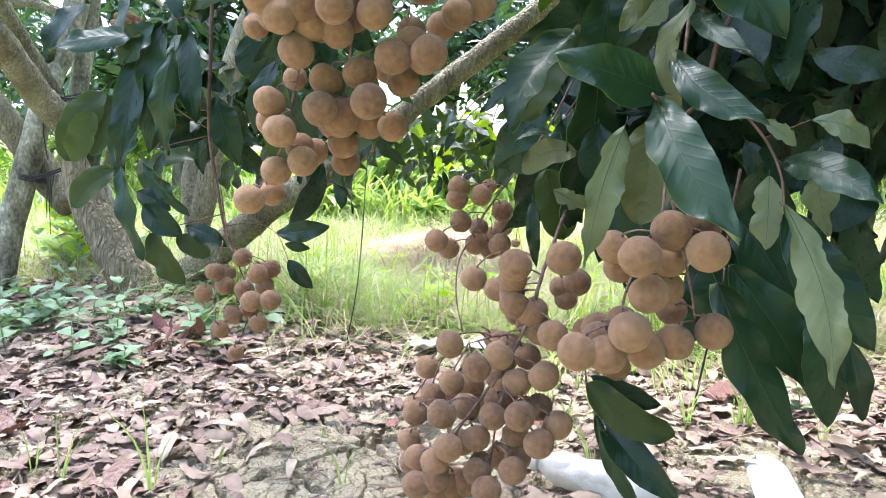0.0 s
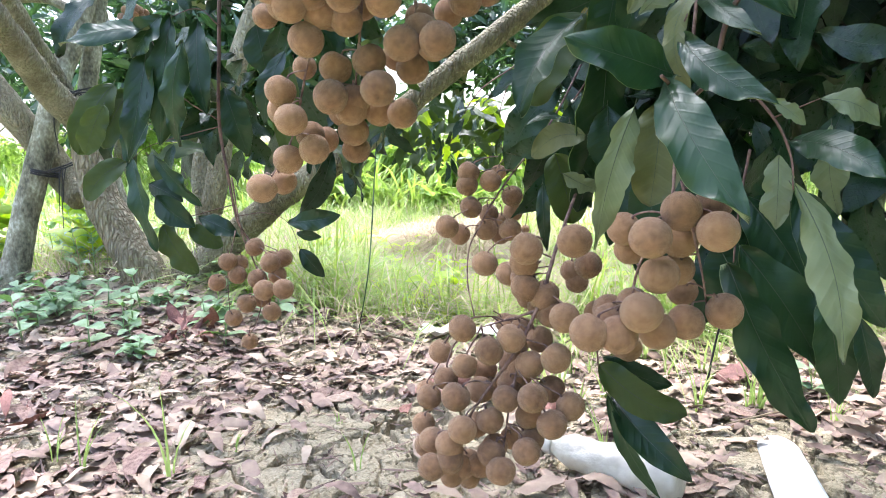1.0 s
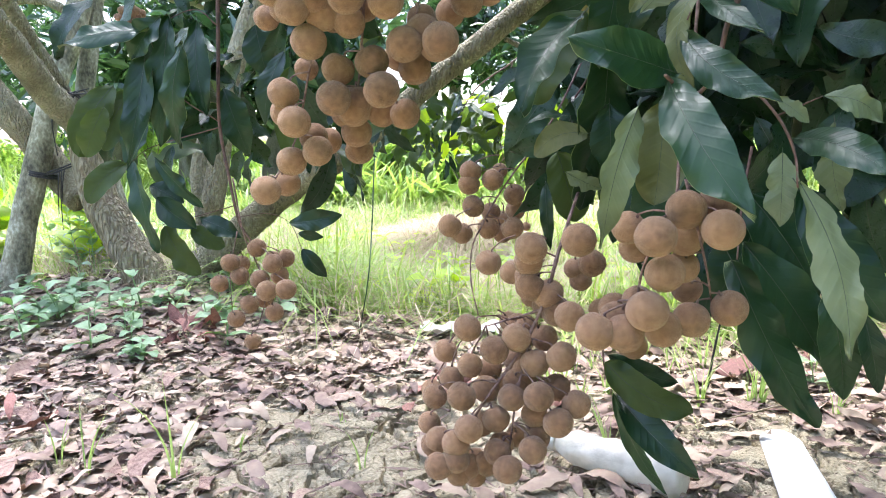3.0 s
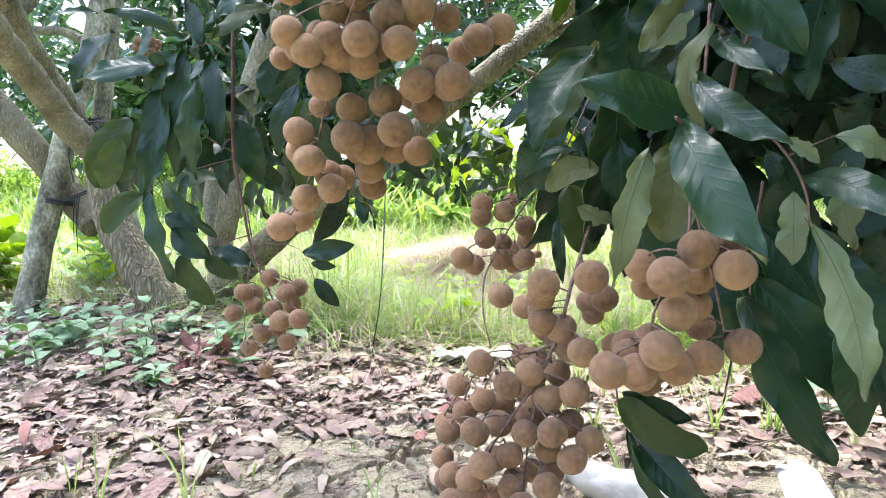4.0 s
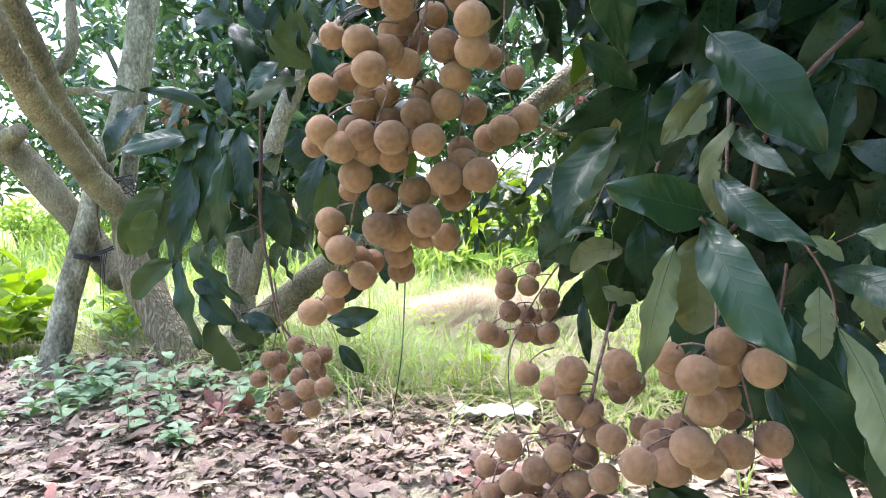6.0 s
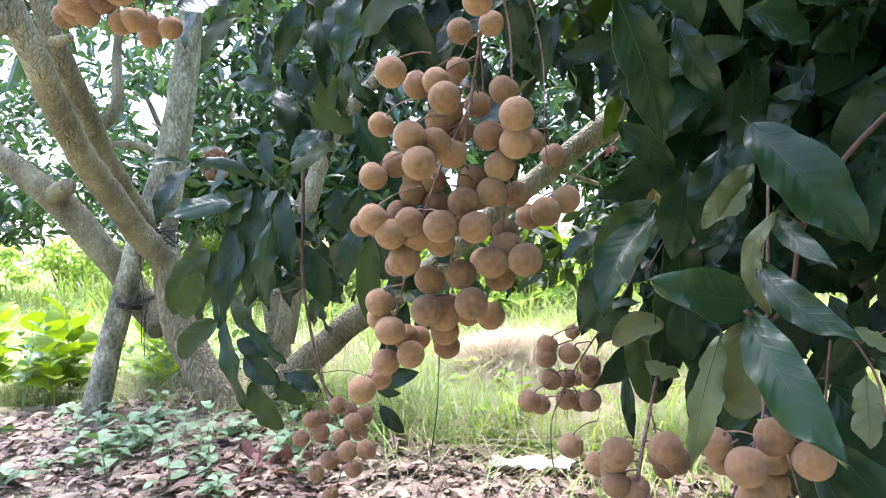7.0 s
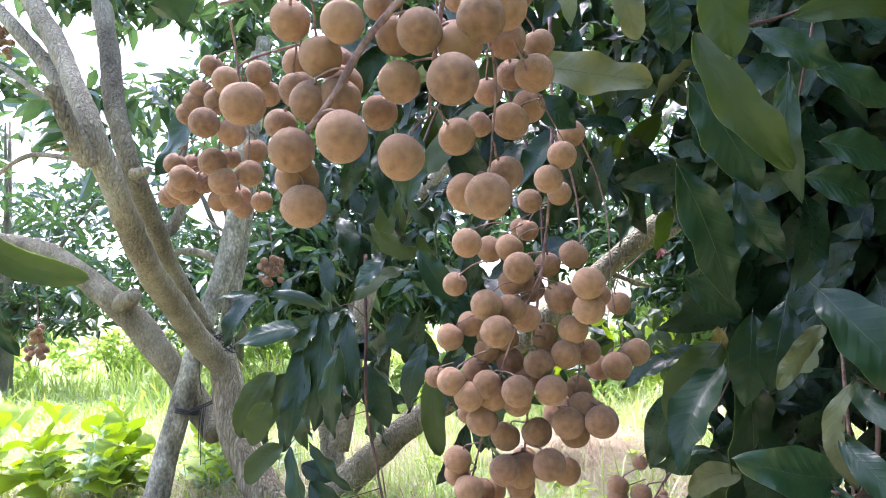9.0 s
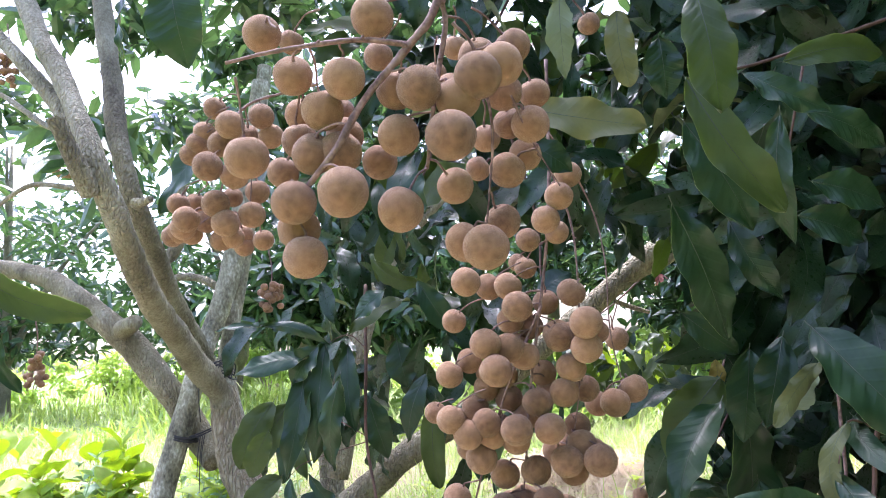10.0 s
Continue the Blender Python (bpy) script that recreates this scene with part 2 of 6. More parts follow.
def leaf_bm(length, half, arc=0.0, bend=0.06, fold=0.25, wave=0.02, seed=0, rows=14, cols=4, petiole=0.06, lobes=0.0, twist=0.0, blunt=0.82):
    """A leaf along +y from the origin, its upper side to +z: two skins and a midrib."""
    rng = random.Random(seed)
    ph, ph2 = rng.uniform(0, 40), rng.uniform(0, 40)
    bm = bmesh.new()
    t = 0.0005 * length / 0.1 if length < 0.5 else 0.004
    curl = rng.uniform(0.4, 1.3)
    spin0 = rng.uniform(-0.5, 0.5) * twist

    def centre(u):
        return Vector((arc * length * math.sin(math.pi * u), length * u, bend * length * (math.sin(math.pi * u) - curl * u * u)))

    for skin in (0, 1):
        grid = []
        for i in range(rows + 1):
            u = i / rows
            c = centre(u)
            spin = spin0 + twist * (u - 0.4)
            row = []
            for j in range(-cols, cols + 1):
                v = j / cols
                side = ph if v > 0 else ph2
                w = 0.94 * half * (math.sin(math.pi * min(1, u ** 0.95)) ** blunt + 0.01)
                if blunt < 0.7:
                    w = 0.94 * half * ((1 - abs(2 * u - 1) ** 2.7) ** 0.62 + 0.008)
                w *= 1 + lobes * 1.6 * noise.noise(Vector((u * 4.5, side, 0))) + lobes * 0.5 * noise.noise(Vector((u * 17, side, 3)))
                x = v * w
                z = fold * abs(v) * w * 0.6 + wave * length * noise.noise(Vector((u * 5, side, 7))) * v * v * 2
                if j:
                    z -= (0.018 if rows < 20 else 0.04) * half * abs(math.sin((17 if rows < 20 else 30) * (u - 0.2 * abs(v)))) * (1 - abs(v) ** 2)
                    z += 0.07 * half * noise.noise(Vector((u * 4, v * 1.6, side)))
                x, z = x * math.cos(spin) - z * math.sin(spin), x * math.sin(spin) + z * math.cos(spin)
                row.append(bm.verts.new((c.x + x, c.y, c.z + z - (t if skin else 0))))
            grid.append(row)
        for a, b in zip(grid, grid[1:]):
            for j in range(2 * cols):
                for tri in ((a[j], a[j + 1], b[j + 1]), (a[j], b[j + 1], b[j])):
                    f = bm.faces.new(tri if skin == 0 else tri[::-1])
                    f.material_index = skin
    rib = []
    for i in range(-1, rows + 1):
        u = max(i, 0) / rows
        c = centre(u)
        if i < 0:
            c.y = -petiole * length
        r = 0.010 * half * (1.25 - u) + 0.0012 * length * (1.1 - u)
        rib.append([bm.verts.new((c.x + r * x, c.y, c.z + r * z)) for x, z in ((1, 0.15), (0, 0.6), (-1, 0.15), (0, -1.6))])
    for a, b in zip(rib, rib[1:]):
        for k in range(4):
            f = bm.faces.new((a[k], a[(k + 1) % 4], b[(k + 1) % 4], b[k]))
            f.material_index = 2
    return bm


def leaf_pose(base, tip, roll, face=(0, -1, 0.15)):
    d = (Vector(tip) - Vector(base)).normalized()
    up = Vector(face)
    up = (up - d * up.dot(d)).normalized()
    m = Matrix((d.cross(up), d, up)).transposed().to_4x4()
    return Matrix.Translation(base) @ m @ Matrix.Rotation(radians(roll), 4, 'Y')


# Skin 5 has the darkened underside, for filler leaves deep in shade.
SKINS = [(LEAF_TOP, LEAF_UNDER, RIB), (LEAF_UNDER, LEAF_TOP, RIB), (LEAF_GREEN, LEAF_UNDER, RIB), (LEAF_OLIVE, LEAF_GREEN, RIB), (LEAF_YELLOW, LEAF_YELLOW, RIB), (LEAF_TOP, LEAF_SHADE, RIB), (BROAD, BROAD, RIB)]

# Places of fruits (x, y, z, radius), stalks, twigs, leaves and limbs, in metres.
SPRAYS = {}
SPRAYS['near_a'] = [
    (0.123, 0.374, 0.411, 0.0136), (0.147, 0.389, 0.426, 0.0133), (0.173, 0.403, 0.429, 0.0129),
    (0.166, 0.375, 0.414, 0.0136), (0.134, 0.389, 0.384, 0.0131), (0.158, 0.425, 0.381, 0.0121),
    (0.170, 0.449, 0.360, 0.0115), (0.120, 0.429, 0.410, 0.0121), (0.129, 0.444, 0.393, 0.0117),
    (0.156, 0.417, 0.403, 0.0129), (0.158, 0.419, 0.416, 0.0129),
]
SPRAYS['near_b'] = [
    (0.130, 0.436, 0.353, 0.0124), (0.121, 0.383, 0.360, 0.0138), (0.114, 0.444, 0.347, 0.0121),
    (0.122, 0.524, 0.325, 0.0104), (0.089, 0.394, 0.344, 0.0135), (0.109, 0.394, 0.342, 0.0135),
    (0.132, 0.459, 0.313, 0.0117), (0.140, 0.409, 0.340, 0.0130), (0.160, 0.410, 0.346, 0.0130),
    (0.187, 0.411, 0.353, 0.0130), (0.139, 0.435, 0.343, 0.0128), (0.113, 0.434, 0.342, 0.0128),
]
SPRAYS['low_a'] = [
    (-0.015, 0.563, 0.280, 0.0112), (0.005, 0.515, 0.315, 0.0122), (0.027, 0.501, 0.299, 0.0124),
    (0.007, 0.534, 0.275, 0.0117), (0.046, 0.503, 0.309, 0.0124), (0.059, 0.539, 0.306, 0.0117),
    (0.073, 0.526, 0.301, 0.0119), (0.082, 0.490, 0.295, 0.0127), (0.061, 0.500, 0.287, 0.0124),
    (-0.010, 0.545, 0.260, 0.0114), (-0.031, 0.607, 0.226, 0.0103), (-0.026, 0.543, 0.243, 0.0114),
    (-0.002, 0.495, 0.261, 0.0124), (0.050, 0.618, 0.292, 0.0103), (0.020, 0.519, 0.258, 0.0119),
]
SPRAYS['low_a'] += [
    (0.055, 0.521, 0.272, 0.0119), (0.047, 0.520, 0.263, 0.0119), (0.051, 0.563, 0.269, 0.0116),
    (0.054, 0.568, 0.301, 0.0116), (0.036, 0.559, 0.246, 0.0116), (0.026, 0.562, 0.262, 0.0116),
    (0.057, 0.566, 0.285, 0.0116),
]
SPRAYS['low_b'] = [
    (0.040, 0.489, 0.261, 0.0118), (0.060, 0.469, 0.269, 0.0123), (0.080, 0.502, 0.264, 0.0116),
    (0.092, 0.478, 0.258, 0.0120), (0.075, 0.465, 0.248, 0.0123), (0.027, 0.497, 0.239, 0.0116),
    (0.003, 0.474, 0.241, 0.0120), (-0.032, 0.549, 0.215, 0.0106), (-0.023, 0.506, 0.218, 0.0113),
    (-0.008, 0.483, 0.224, 0.0118), (0.010, 0.544, 0.180, 0.0106), (-0.008, 0.481, 0.211, 0.0118),
    (-0.023, 0.480, 0.206, 0.0118), (0.027, 0.482, 0.216, 0.0118), (0.055, 0.472, 0.222, 0.0120),
]
SPRAYS['low_b'] += [
    (0.062, 0.495, 0.223, 0.0116), (0.050, 0.548, 0.200, 0.0106), (0.060, 0.498, 0.242, 0.0116),
    (0.034, 0.469, 0.207, 0.0120), (0.010, 0.557, 0.156, 0.0103), (-0.006, 0.514, 0.181, 0.0111),
    (0.016, 0.523, 0.224, 0.0114), (0.019, 0.518, 0.188, 0.0114), (-0.007, 0.520, 0.202, 0.0114),
    (0.002, 0.517, 0.186, 0.0114), (0.033, 0.521, 0.205, 0.0114), (-0.028, 0.520, 0.207, 0.0114),
]
SPRAYS['mid_a'] = [
    (0.056, 0.478, 0.389, 0.0130), (0.091, 0.462, 0.397, 0.0134), (0.111, 0.585, 0.351, 0.0108),
    (0.113, 0.518, 0.368, 0.0120), (0.116, 0.583, 0.340, 0.0108), (0.060, 0.540, 0.354, 0.0116),
    (0.048, 0.554, 0.355, 0.0113), (0.069, 0.580, 0.326, 0.0108), (0.078, 0.526, 0.342, 0.0118),
    (0.087, 0.480, 0.332, 0.0127), (0.076, 0.549, 0.324, 0.0113), (0.058, 0.514, 0.372, 0.0126),
    (0.081, 0.508, 0.329, 0.0126), (0.059, 0.511, 0.351, 0.0126), (0.074, 0.510, 0.343, 0.0126),
]
SPRAYS['mid_b'] = [
    (0.030, 0.614, 0.354, 0.0130),
]
SPRAYS['small'] = [
    (0.018, 0.723, 0.440, 0.0128), (0.016, 0.721, 0.426, 0.0128), (0.043, 0.722, 0.430, 0.0128),
    (0.020, 0.717, 0.401, 0.0128), (0.069, 0.740, 0.411, 0.0125), (-0.007, 0.695, 0.382, 0.0132),
    (0.007, 0.733, 0.368, 0.0125), (0.038, 0.734, 0.373, 0.0125), (0.064, 0.714, 0.375, 0.0128),
    (0.056, 0.755, 0.364, 0.0122), (0.072, 0.759, 0.391, 0.0122), (0.044, 0.782, 0.387, 0.0118),
    (0.064, 0.866, 0.369, 0.0107), (0.131, 1.162, 0.319, 0.0081), (0.063, 0.876, 0.433, 0.0107),
]
SPRAYS['hang_a'] = [
    (-0.114, 0.474, 0.712, 0.0135), (-0.135, 0.536, 0.680, 0.0121), (-0.078, 0.500, 0.707, 0.0130),
    (-0.070, 0.467, 0.686, 0.0138), (-0.070, 0.557, 0.684, 0.0119), (-0.061, 0.527, 0.669, 0.0124),
    (-0.045, 0.529, 0.691, 0.0124), (-0.021, 0.505, 0.697, 0.0130), (-0.013, 0.461, 0.668, 0.0140),
    (-0.100, 0.464, 0.656, 0.0138), (-0.081, 0.476, 0.651, 0.0135), (-0.071, 0.634, 0.743, 0.0105),
    (-0.068, 0.488, 0.643, 0.0132), (-0.036, 0.491, 0.657, 0.0132), (-0.014, 0.471, 0.647, 0.0138),
]
SPRAYS['hang_a'] += [
    (0.003, 0.563, 0.660, 0.0119), (-0.077, 0.516, 0.652, 0.0131), (-0.012, 0.522, 0.666, 0.0131),
    (-0.079, 0.516, 0.676, 0.0131), (-0.071, 0.517, 0.687, 0.0131), (-0.024, 0.520, 0.658, 0.0131),
    (-0.097, 0.515, 0.709, 0.0131), (-0.037, 0.519, 0.661, 0.0131),
]
SPRAYS['hang_b'] = [
    (-0.092, 0.453, 0.633, 0.0140), (-0.089, 0.523, 0.625, 0.0124), (-0.121, 0.521, 0.641, 0.0124),
    (-0.139, 0.505, 0.630, 0.0127), (-0.107, 0.521, 0.615, 0.0124), (-0.053, 0.526, 0.625, 0.0124),
    (-0.028, 0.490, 0.630, 0.0132), (-0.036, 0.489, 0.609, 0.0132), (-0.015, 0.529, 0.608, 0.0124),
    (-0.060, 0.487, 0.602, 0.0132), (-0.137, 0.480, 0.592, 0.0132), (-0.167, 0.581, 0.589, 0.0112),
    (-0.106, 0.483, 0.587, 0.0132), (-0.079, 0.463, 0.582, 0.0138), (-0.051, 0.476, 0.580, 0.0134),
]
SPRAYS['hang_b'] += [
    (-0.123, 0.481, 0.578, 0.0132), (-0.103, 0.495, 0.575, 0.0130), (-0.026, 0.528, 0.575, 0.0124),
    (-0.082, 0.497, 0.569, 0.0130), (-0.087, 0.525, 0.604, 0.0128), (-0.049, 0.528, 0.608, 0.0128),
    (-0.073, 0.526, 0.586, 0.0128), (-0.137, 0.521, 0.586, 0.0128), (-0.104, 0.524, 0.628, 0.0128),
    (-0.098, 0.524, 0.578, 0.0128), (-0.119, 0.522, 0.597, 0.0128),
]
SPRAYS['hang_c'] = [
    (-0.025, 0.503, 0.561, 0.0141), (-0.039, 0.490, 0.550, 0.0143), (-0.015, 0.515, 0.552, 0.0138),
    (-0.011, 0.482, 0.551, 0.0145), (-0.033, 0.526, 0.535, 0.0135), (-0.114, 0.495, 0.555, 0.0141),
    (-0.140, 0.612, 0.547, 0.0117), (-0.096, 0.521, 0.536, 0.0135), (-0.067, 0.511, 0.540, 0.0138),
    (-0.097, 0.496, 0.511, 0.0141), (-0.082, 0.521, 0.510, 0.0135), (-0.085, 0.521, 0.502, 0.0135),
    (-0.058, 0.488, 0.516, 0.0143), (-0.043, 0.538, 0.499, 0.0132), (-0.087, 0.563, 0.469, 0.0127),
]
SPRAYS['hang_c'] += [
    (-0.032, 0.556, 0.553, 0.0134), (-0.087, 0.550, 0.485, 0.0134), (-0.095, 0.550, 0.502, 0.0134),
    (-0.082, 0.551, 0.507, 0.0134), (-0.064, 0.553, 0.502, 0.0134), (-0.047, 0.555, 0.549, 0.0134),
]
SPRAYS['hang_d'] = [
    (-0.141, 0.515, 0.518, 0.0129), (-0.144, 0.529, 0.503, 0.0127), (-0.131, 0.503, 0.494, 0.0132),
    (-0.124, 0.545, 0.482, 0.0123), (-0.114, 0.562, 0.478, 0.0121), (-0.141, 0.529, 0.462, 0.0127),
    (-0.116, 0.517, 0.470, 0.0129), (-0.153, 0.558, 0.442, 0.0121), (-0.164, 0.526, 0.438, 0.0127),
]
SPRAYS['hang_e'] = [
    (0.032, 0.560, 0.603, 0.0138), (0.012, 0.546, 0.592, 0.0140), (-0.002, 0.583, 0.589, 0.0132),
    (0.027, 0.616, 0.651, 0.0127),
]
SPRAYS['hang_f'] = [
    (-0.026, 0.452, 0.777, 0.0121), (-0.039, 0.453, 0.758, 0.0121), (-0.029, 0.499, 0.753, 0.0112),
    (-0.056, 0.496, 0.748, 0.0112), (-0.061, 0.533, 0.726, 0.0107), (-0.016, 0.464, 0.798, 0.0118),
]
SPRAYS['little'] = [
    (-0.288, 0.921, 0.330, 0.0137), (-0.327, 0.917, 0.310, 0.0137), (-0.332, 0.988, 0.296, 0.0128),
    (-0.356, 0.948, 0.273, 0.0132), (-0.315, 0.918, 0.290, 0.0137), (-0.259, 0.892, 0.311, 0.0141),
    (-0.248, 0.924, 0.313, 0.0137), (-0.295, 1.033, 0.295, 0.0123), (-0.258, 0.923, 0.288, 0.0137),
    (-0.278, 0.890, 0.289, 0.0141), (-0.262, 0.863, 0.278, 0.0145), (-0.291, 0.953, 0.246, 0.0132),
    (-0.304, 0.918, 0.247, 0.0137), (-0.236, 0.865, 0.279, 0.0145), (-0.269, 0.921, 0.233, 0.0137),
]
SPRAYS['little'] += [
    (-0.335, 0.949, 0.218, 0.0132), (-0.324, 0.987, 0.170, 0.0128),
]
SPRAYS['top_a'] = [
    (-0.203, 0.244, 0.853, 0.0117), (-0.183, 0.240, 0.822, 0.0121), (-0.219, 0.340, 0.893, 0.0094),
    (-0.149, 0.229, 0.812, 0.0126), (-0.131, 0.232, 0.848, 0.0124), (-0.146, 0.312, 0.860, 0.0103),
    (-0.123, 0.249, 0.809, 0.0121), (-0.106, 0.227, 0.800, 0.0129), (-0.192, 0.279, 0.812, 0.0110),
    (-0.188, 0.262, 0.789, 0.0116), (-0.206, 0.223, 0.770, 0.0127), (-0.213, 0.297, 0.780, 0.0107),
    (-0.160, 0.265, 0.790, 0.0116), (-0.172, 0.297, 0.817, 0.0107), (-0.182, 0.230, 0.743, 0.0127),
]
SPRAYS['top_a'] += [
    (-0.146, 0.205, 0.740, 0.0138), (-0.178, 0.234, 0.712, 0.0127), (-0.158, 0.246, 0.774, 0.0127),
    (-0.174, 0.244, 0.774, 0.0127), (-0.186, 0.248, 0.731, 0.0127), (-0.166, 0.241, 0.799, 0.0127),
]
SPRAYS['top_b'] = [
    (-0.123, 0.248, 0.781, 0.0126), (-0.143, 0.283, 0.776, 0.0116), (-0.122, 0.235, 0.734, 0.0132),
    (-0.089, 0.218, 0.768, 0.0139), (-0.086, 0.241, 0.796, 0.0129), (-0.073, 0.232, 0.805, 0.0132),
    (-0.060, 0.242, 0.814, 0.0129), (-0.053, 0.286, 0.843, 0.0116), (-0.061, 0.282, 0.812, 0.0117),
    (-0.041, 0.329, 0.826, 0.0106), (-0.060, 0.321, 0.804, 0.0108), (-0.078, 0.346, 0.803, 0.0102),
    (-0.063, 0.295, 0.765, 0.0116), (-0.051, 0.317, 0.780, 0.0110), (-0.096, 0.285, 0.756, 0.0117),
]
SPRAYS['top_b'] += [
    (-0.088, 0.380, 0.790, 0.0096), (-0.069, 0.299, 0.733, 0.0116), (-0.091, 0.273, 0.718, 0.0123),
    (-0.077, 0.245, 0.710, 0.0132), (-0.097, 0.365, 0.883, 0.0096), (-0.117, 0.390, 0.875, 0.0091),
    (0.009, 0.403, 0.906, 0.0091), (-0.046, 0.286, 0.791, 0.0122), (-0.092, 0.276, 0.814, 0.0122),
    (-0.075, 0.276, 0.835, 0.0122),
]
SPRAYS['left'] = [
    (-0.341, 0.461, 0.897, 0.0108), (-0.299, 0.402, 0.857, 0.0121), (-0.353, 0.463, 0.875, 0.0108),
    (-0.313, 0.414, 0.845, 0.0119), (-0.281, 0.428, 0.871, 0.0116), (-0.312, 0.469, 0.869, 0.0108),
    (-0.279, 0.444, 0.857, 0.0114), (-0.311, 0.384, 0.817, 0.0126), (-0.368, 0.464, 0.855, 0.0108),
    (-0.296, 0.449, 0.808, 0.0114), (-0.317, 0.409, 0.791, 0.0121), (-0.384, 0.468, 0.809, 0.0108),
    (-0.385, 0.503, 0.817, 0.0103), (-0.349, 0.418, 0.782, 0.0119), (-0.392, 0.471, 0.779, 0.0108),
]
SPRAYS['left'] += [
    (-0.374, 0.473, 0.780, 0.0108), (-0.310, 0.412, 0.774, 0.0121), (-0.346, 0.478, 0.772, 0.0108),
    (-0.340, 0.514, 0.782, 0.0103), (-0.340, 0.515, 0.770, 0.0103), (-0.292, 0.426, 0.782, 0.0119),
    (-0.313, 0.500, 0.772, 0.0106), (-0.366, 0.443, 0.780, 0.0114), (-0.347, 0.507, 0.820, 0.0103),
    (-0.299, 0.408, 0.814, 0.0121), (-0.386, 0.470, 0.782, 0.0113), (-0.358, 0.472, 0.790, 0.0113),
    (-0.359, 0.462, 0.864, 0.0113), (-0.335, 0.478, 0.774, 0.0113),
]
STALKS = {}
STALKS['near_a'] = [(0.0016, [(0.190, 0.492, 0.603), (0.167, 0.446, 0.499), (0.152, 0.419, 0.460), (0.143, 0.400, 0.430), (0.123, 0.398, 0.389), (0.121, 0.409, 0.359), (0.118, 0.420, 0.332)])]
STALKS['near_a'] += [(0.0012, [(0.156, 0.417, 0.444), (0.159, 0.402, 0.415), (0.170, 0.407, 0.375), (0.183, 0.432, 0.344)])]
STALKS['low'] = [(0.0022, [(0.211, 0.716, 0.611), (0.176, 0.694, 0.532), (0.135, 0.649, 0.444), (0.089, 0.538, 0.380), (0.073, 0.507, 0.346), (0.053, 0.501, 0.304), (0.029, 0.500, 0.270), (0.009, 0.500, 0.240), (-0.006, 0.496, 0.211)])]
STALKS['low'] += [(0.0014, [(0.068, 0.505, 0.332), (0.046, 0.528, 0.319), (0.022, 0.546, 0.307)])]
STALKS['low'] += [(0.0014, [(0.058, 0.506, 0.307), (0.045, 0.494, 0.262), (0.038, 0.496, 0.210)])]
STALKS['small'] = [(0.0016, [(0.203, 0.843, 0.648), (0.160, 0.800, 0.568), (0.123, 0.760, 0.506), (0.091, 0.743, 0.464), (0.067, 0.728, 0.436), (0.044, 0.718, 0.405), (0.030, 0.714, 0.380), (0.017, 0.696, 0.357), (0.014, 0.670, 0.324), (0.020, 0.645, 0.292)])]
STALKS['hang'] = [(0.0020, [(-0.023, 0.520, 0.929), (-0.030, 0.518, 0.819), (-0.039, 0.501, 0.746), (-0.052, 0.494, 0.678), (-0.065, 0.497, 0.616), (-0.074, 0.510, 0.558), (-0.083, 0.524, 0.502)])]
STALKS['hang'] += [(0.0014, [(-0.049, 0.494, 0.687), (-0.083, 0.490, 0.622), (-0.114, 0.507, 0.545), (-0.137, 0.534, 0.482), (-0.160, 0.532, 0.442)])]
STALKS['hang'] += [(0.0014, [(-0.030, 0.518, 0.819), (-0.020, 0.518, 0.789), (-0.013, 0.518, 0.749), (-0.016, 0.497, 0.676), (-0.022, 0.495, 0.614), (-0.035, 0.524, 0.546)])]
STALKS['hang'] += [(0.0012, [(-0.027, 0.518, 0.854), (-0.005, 0.550, 0.820), (0.013, 0.581, 0.782), (0.019, 0.576, 0.731), (0.016, 0.565, 0.659), (0.022, 0.564, 0.611)])]
STALKS['little'] = [(0.0014, [(-0.315, 0.920, 0.432), (-0.306, 0.920, 0.354), (-0.291, 0.920, 0.311), (-0.279, 0.921, 0.267), (-0.292, 0.919, 0.217), (-0.305, 0.918, 0.200)])]
STALKS['little'] += [(0.0010, [(-0.314, 0.919, 0.355), (-0.328, 0.917, 0.296), (-0.329, 0.916, 0.236)])]
STALKS['little'] += [(0.0007, [(-0.281, 0.920, 0.259), (-0.262, 0.921, 0.215), (-0.255, 0.922, 0.181)])]
STALKS['top'] = [(0.0032, [(-0.081, 0.245, 0.916), (-0.093, 0.237, 0.855), (-0.112, 0.233, 0.827), (-0.136, 0.229, 0.800), (-0.156, 0.225, 0.768), (-0.175, 0.230, 0.750), (-0.182, 0.231, 0.741)])]
STALKS['top'] += [(0.0020, [(-0.111, 0.233, 0.829), (-0.136, 0.224, 0.831), (-0.160, 0.216, 0.828), (-0.187, 0.208, 0.823), (-0.207, 0.201, 0.817)])]
STALKS['top'] += [(0.0022, [(-0.093, 0.241, 0.864), (-0.090, 0.244, 0.845), (-0.095, 0.246, 0.823), (-0.102, 0.249, 0.793), (-0.109, 0.258, 0.762)])]
STALKS['top'] += [(0.0013, [(-0.086, 0.244, 0.844), (-0.075, 0.253, 0.829), (-0.069, 0.265, 0.787), (-0.074, 0.270, 0.747), (-0.079, 0.273, 0.720)])]
STALKS['top'] += [(0.0008, [(-0.056, 0.265, 0.803), (-0.046, 0.289, 0.781), (-0.028, 0.365, 0.767)])]
STALKS['left'] = [(0.0016, [(-0.233, 0.441, 0.900), (-0.264, 0.437, 0.894), (-0.295, 0.434, 0.886), (-0.308, 0.425, 0.864), (-0.317, 0.430, 0.827), (-0.330, 0.433, 0.792), (-0.346, 0.432, 0.778)])]
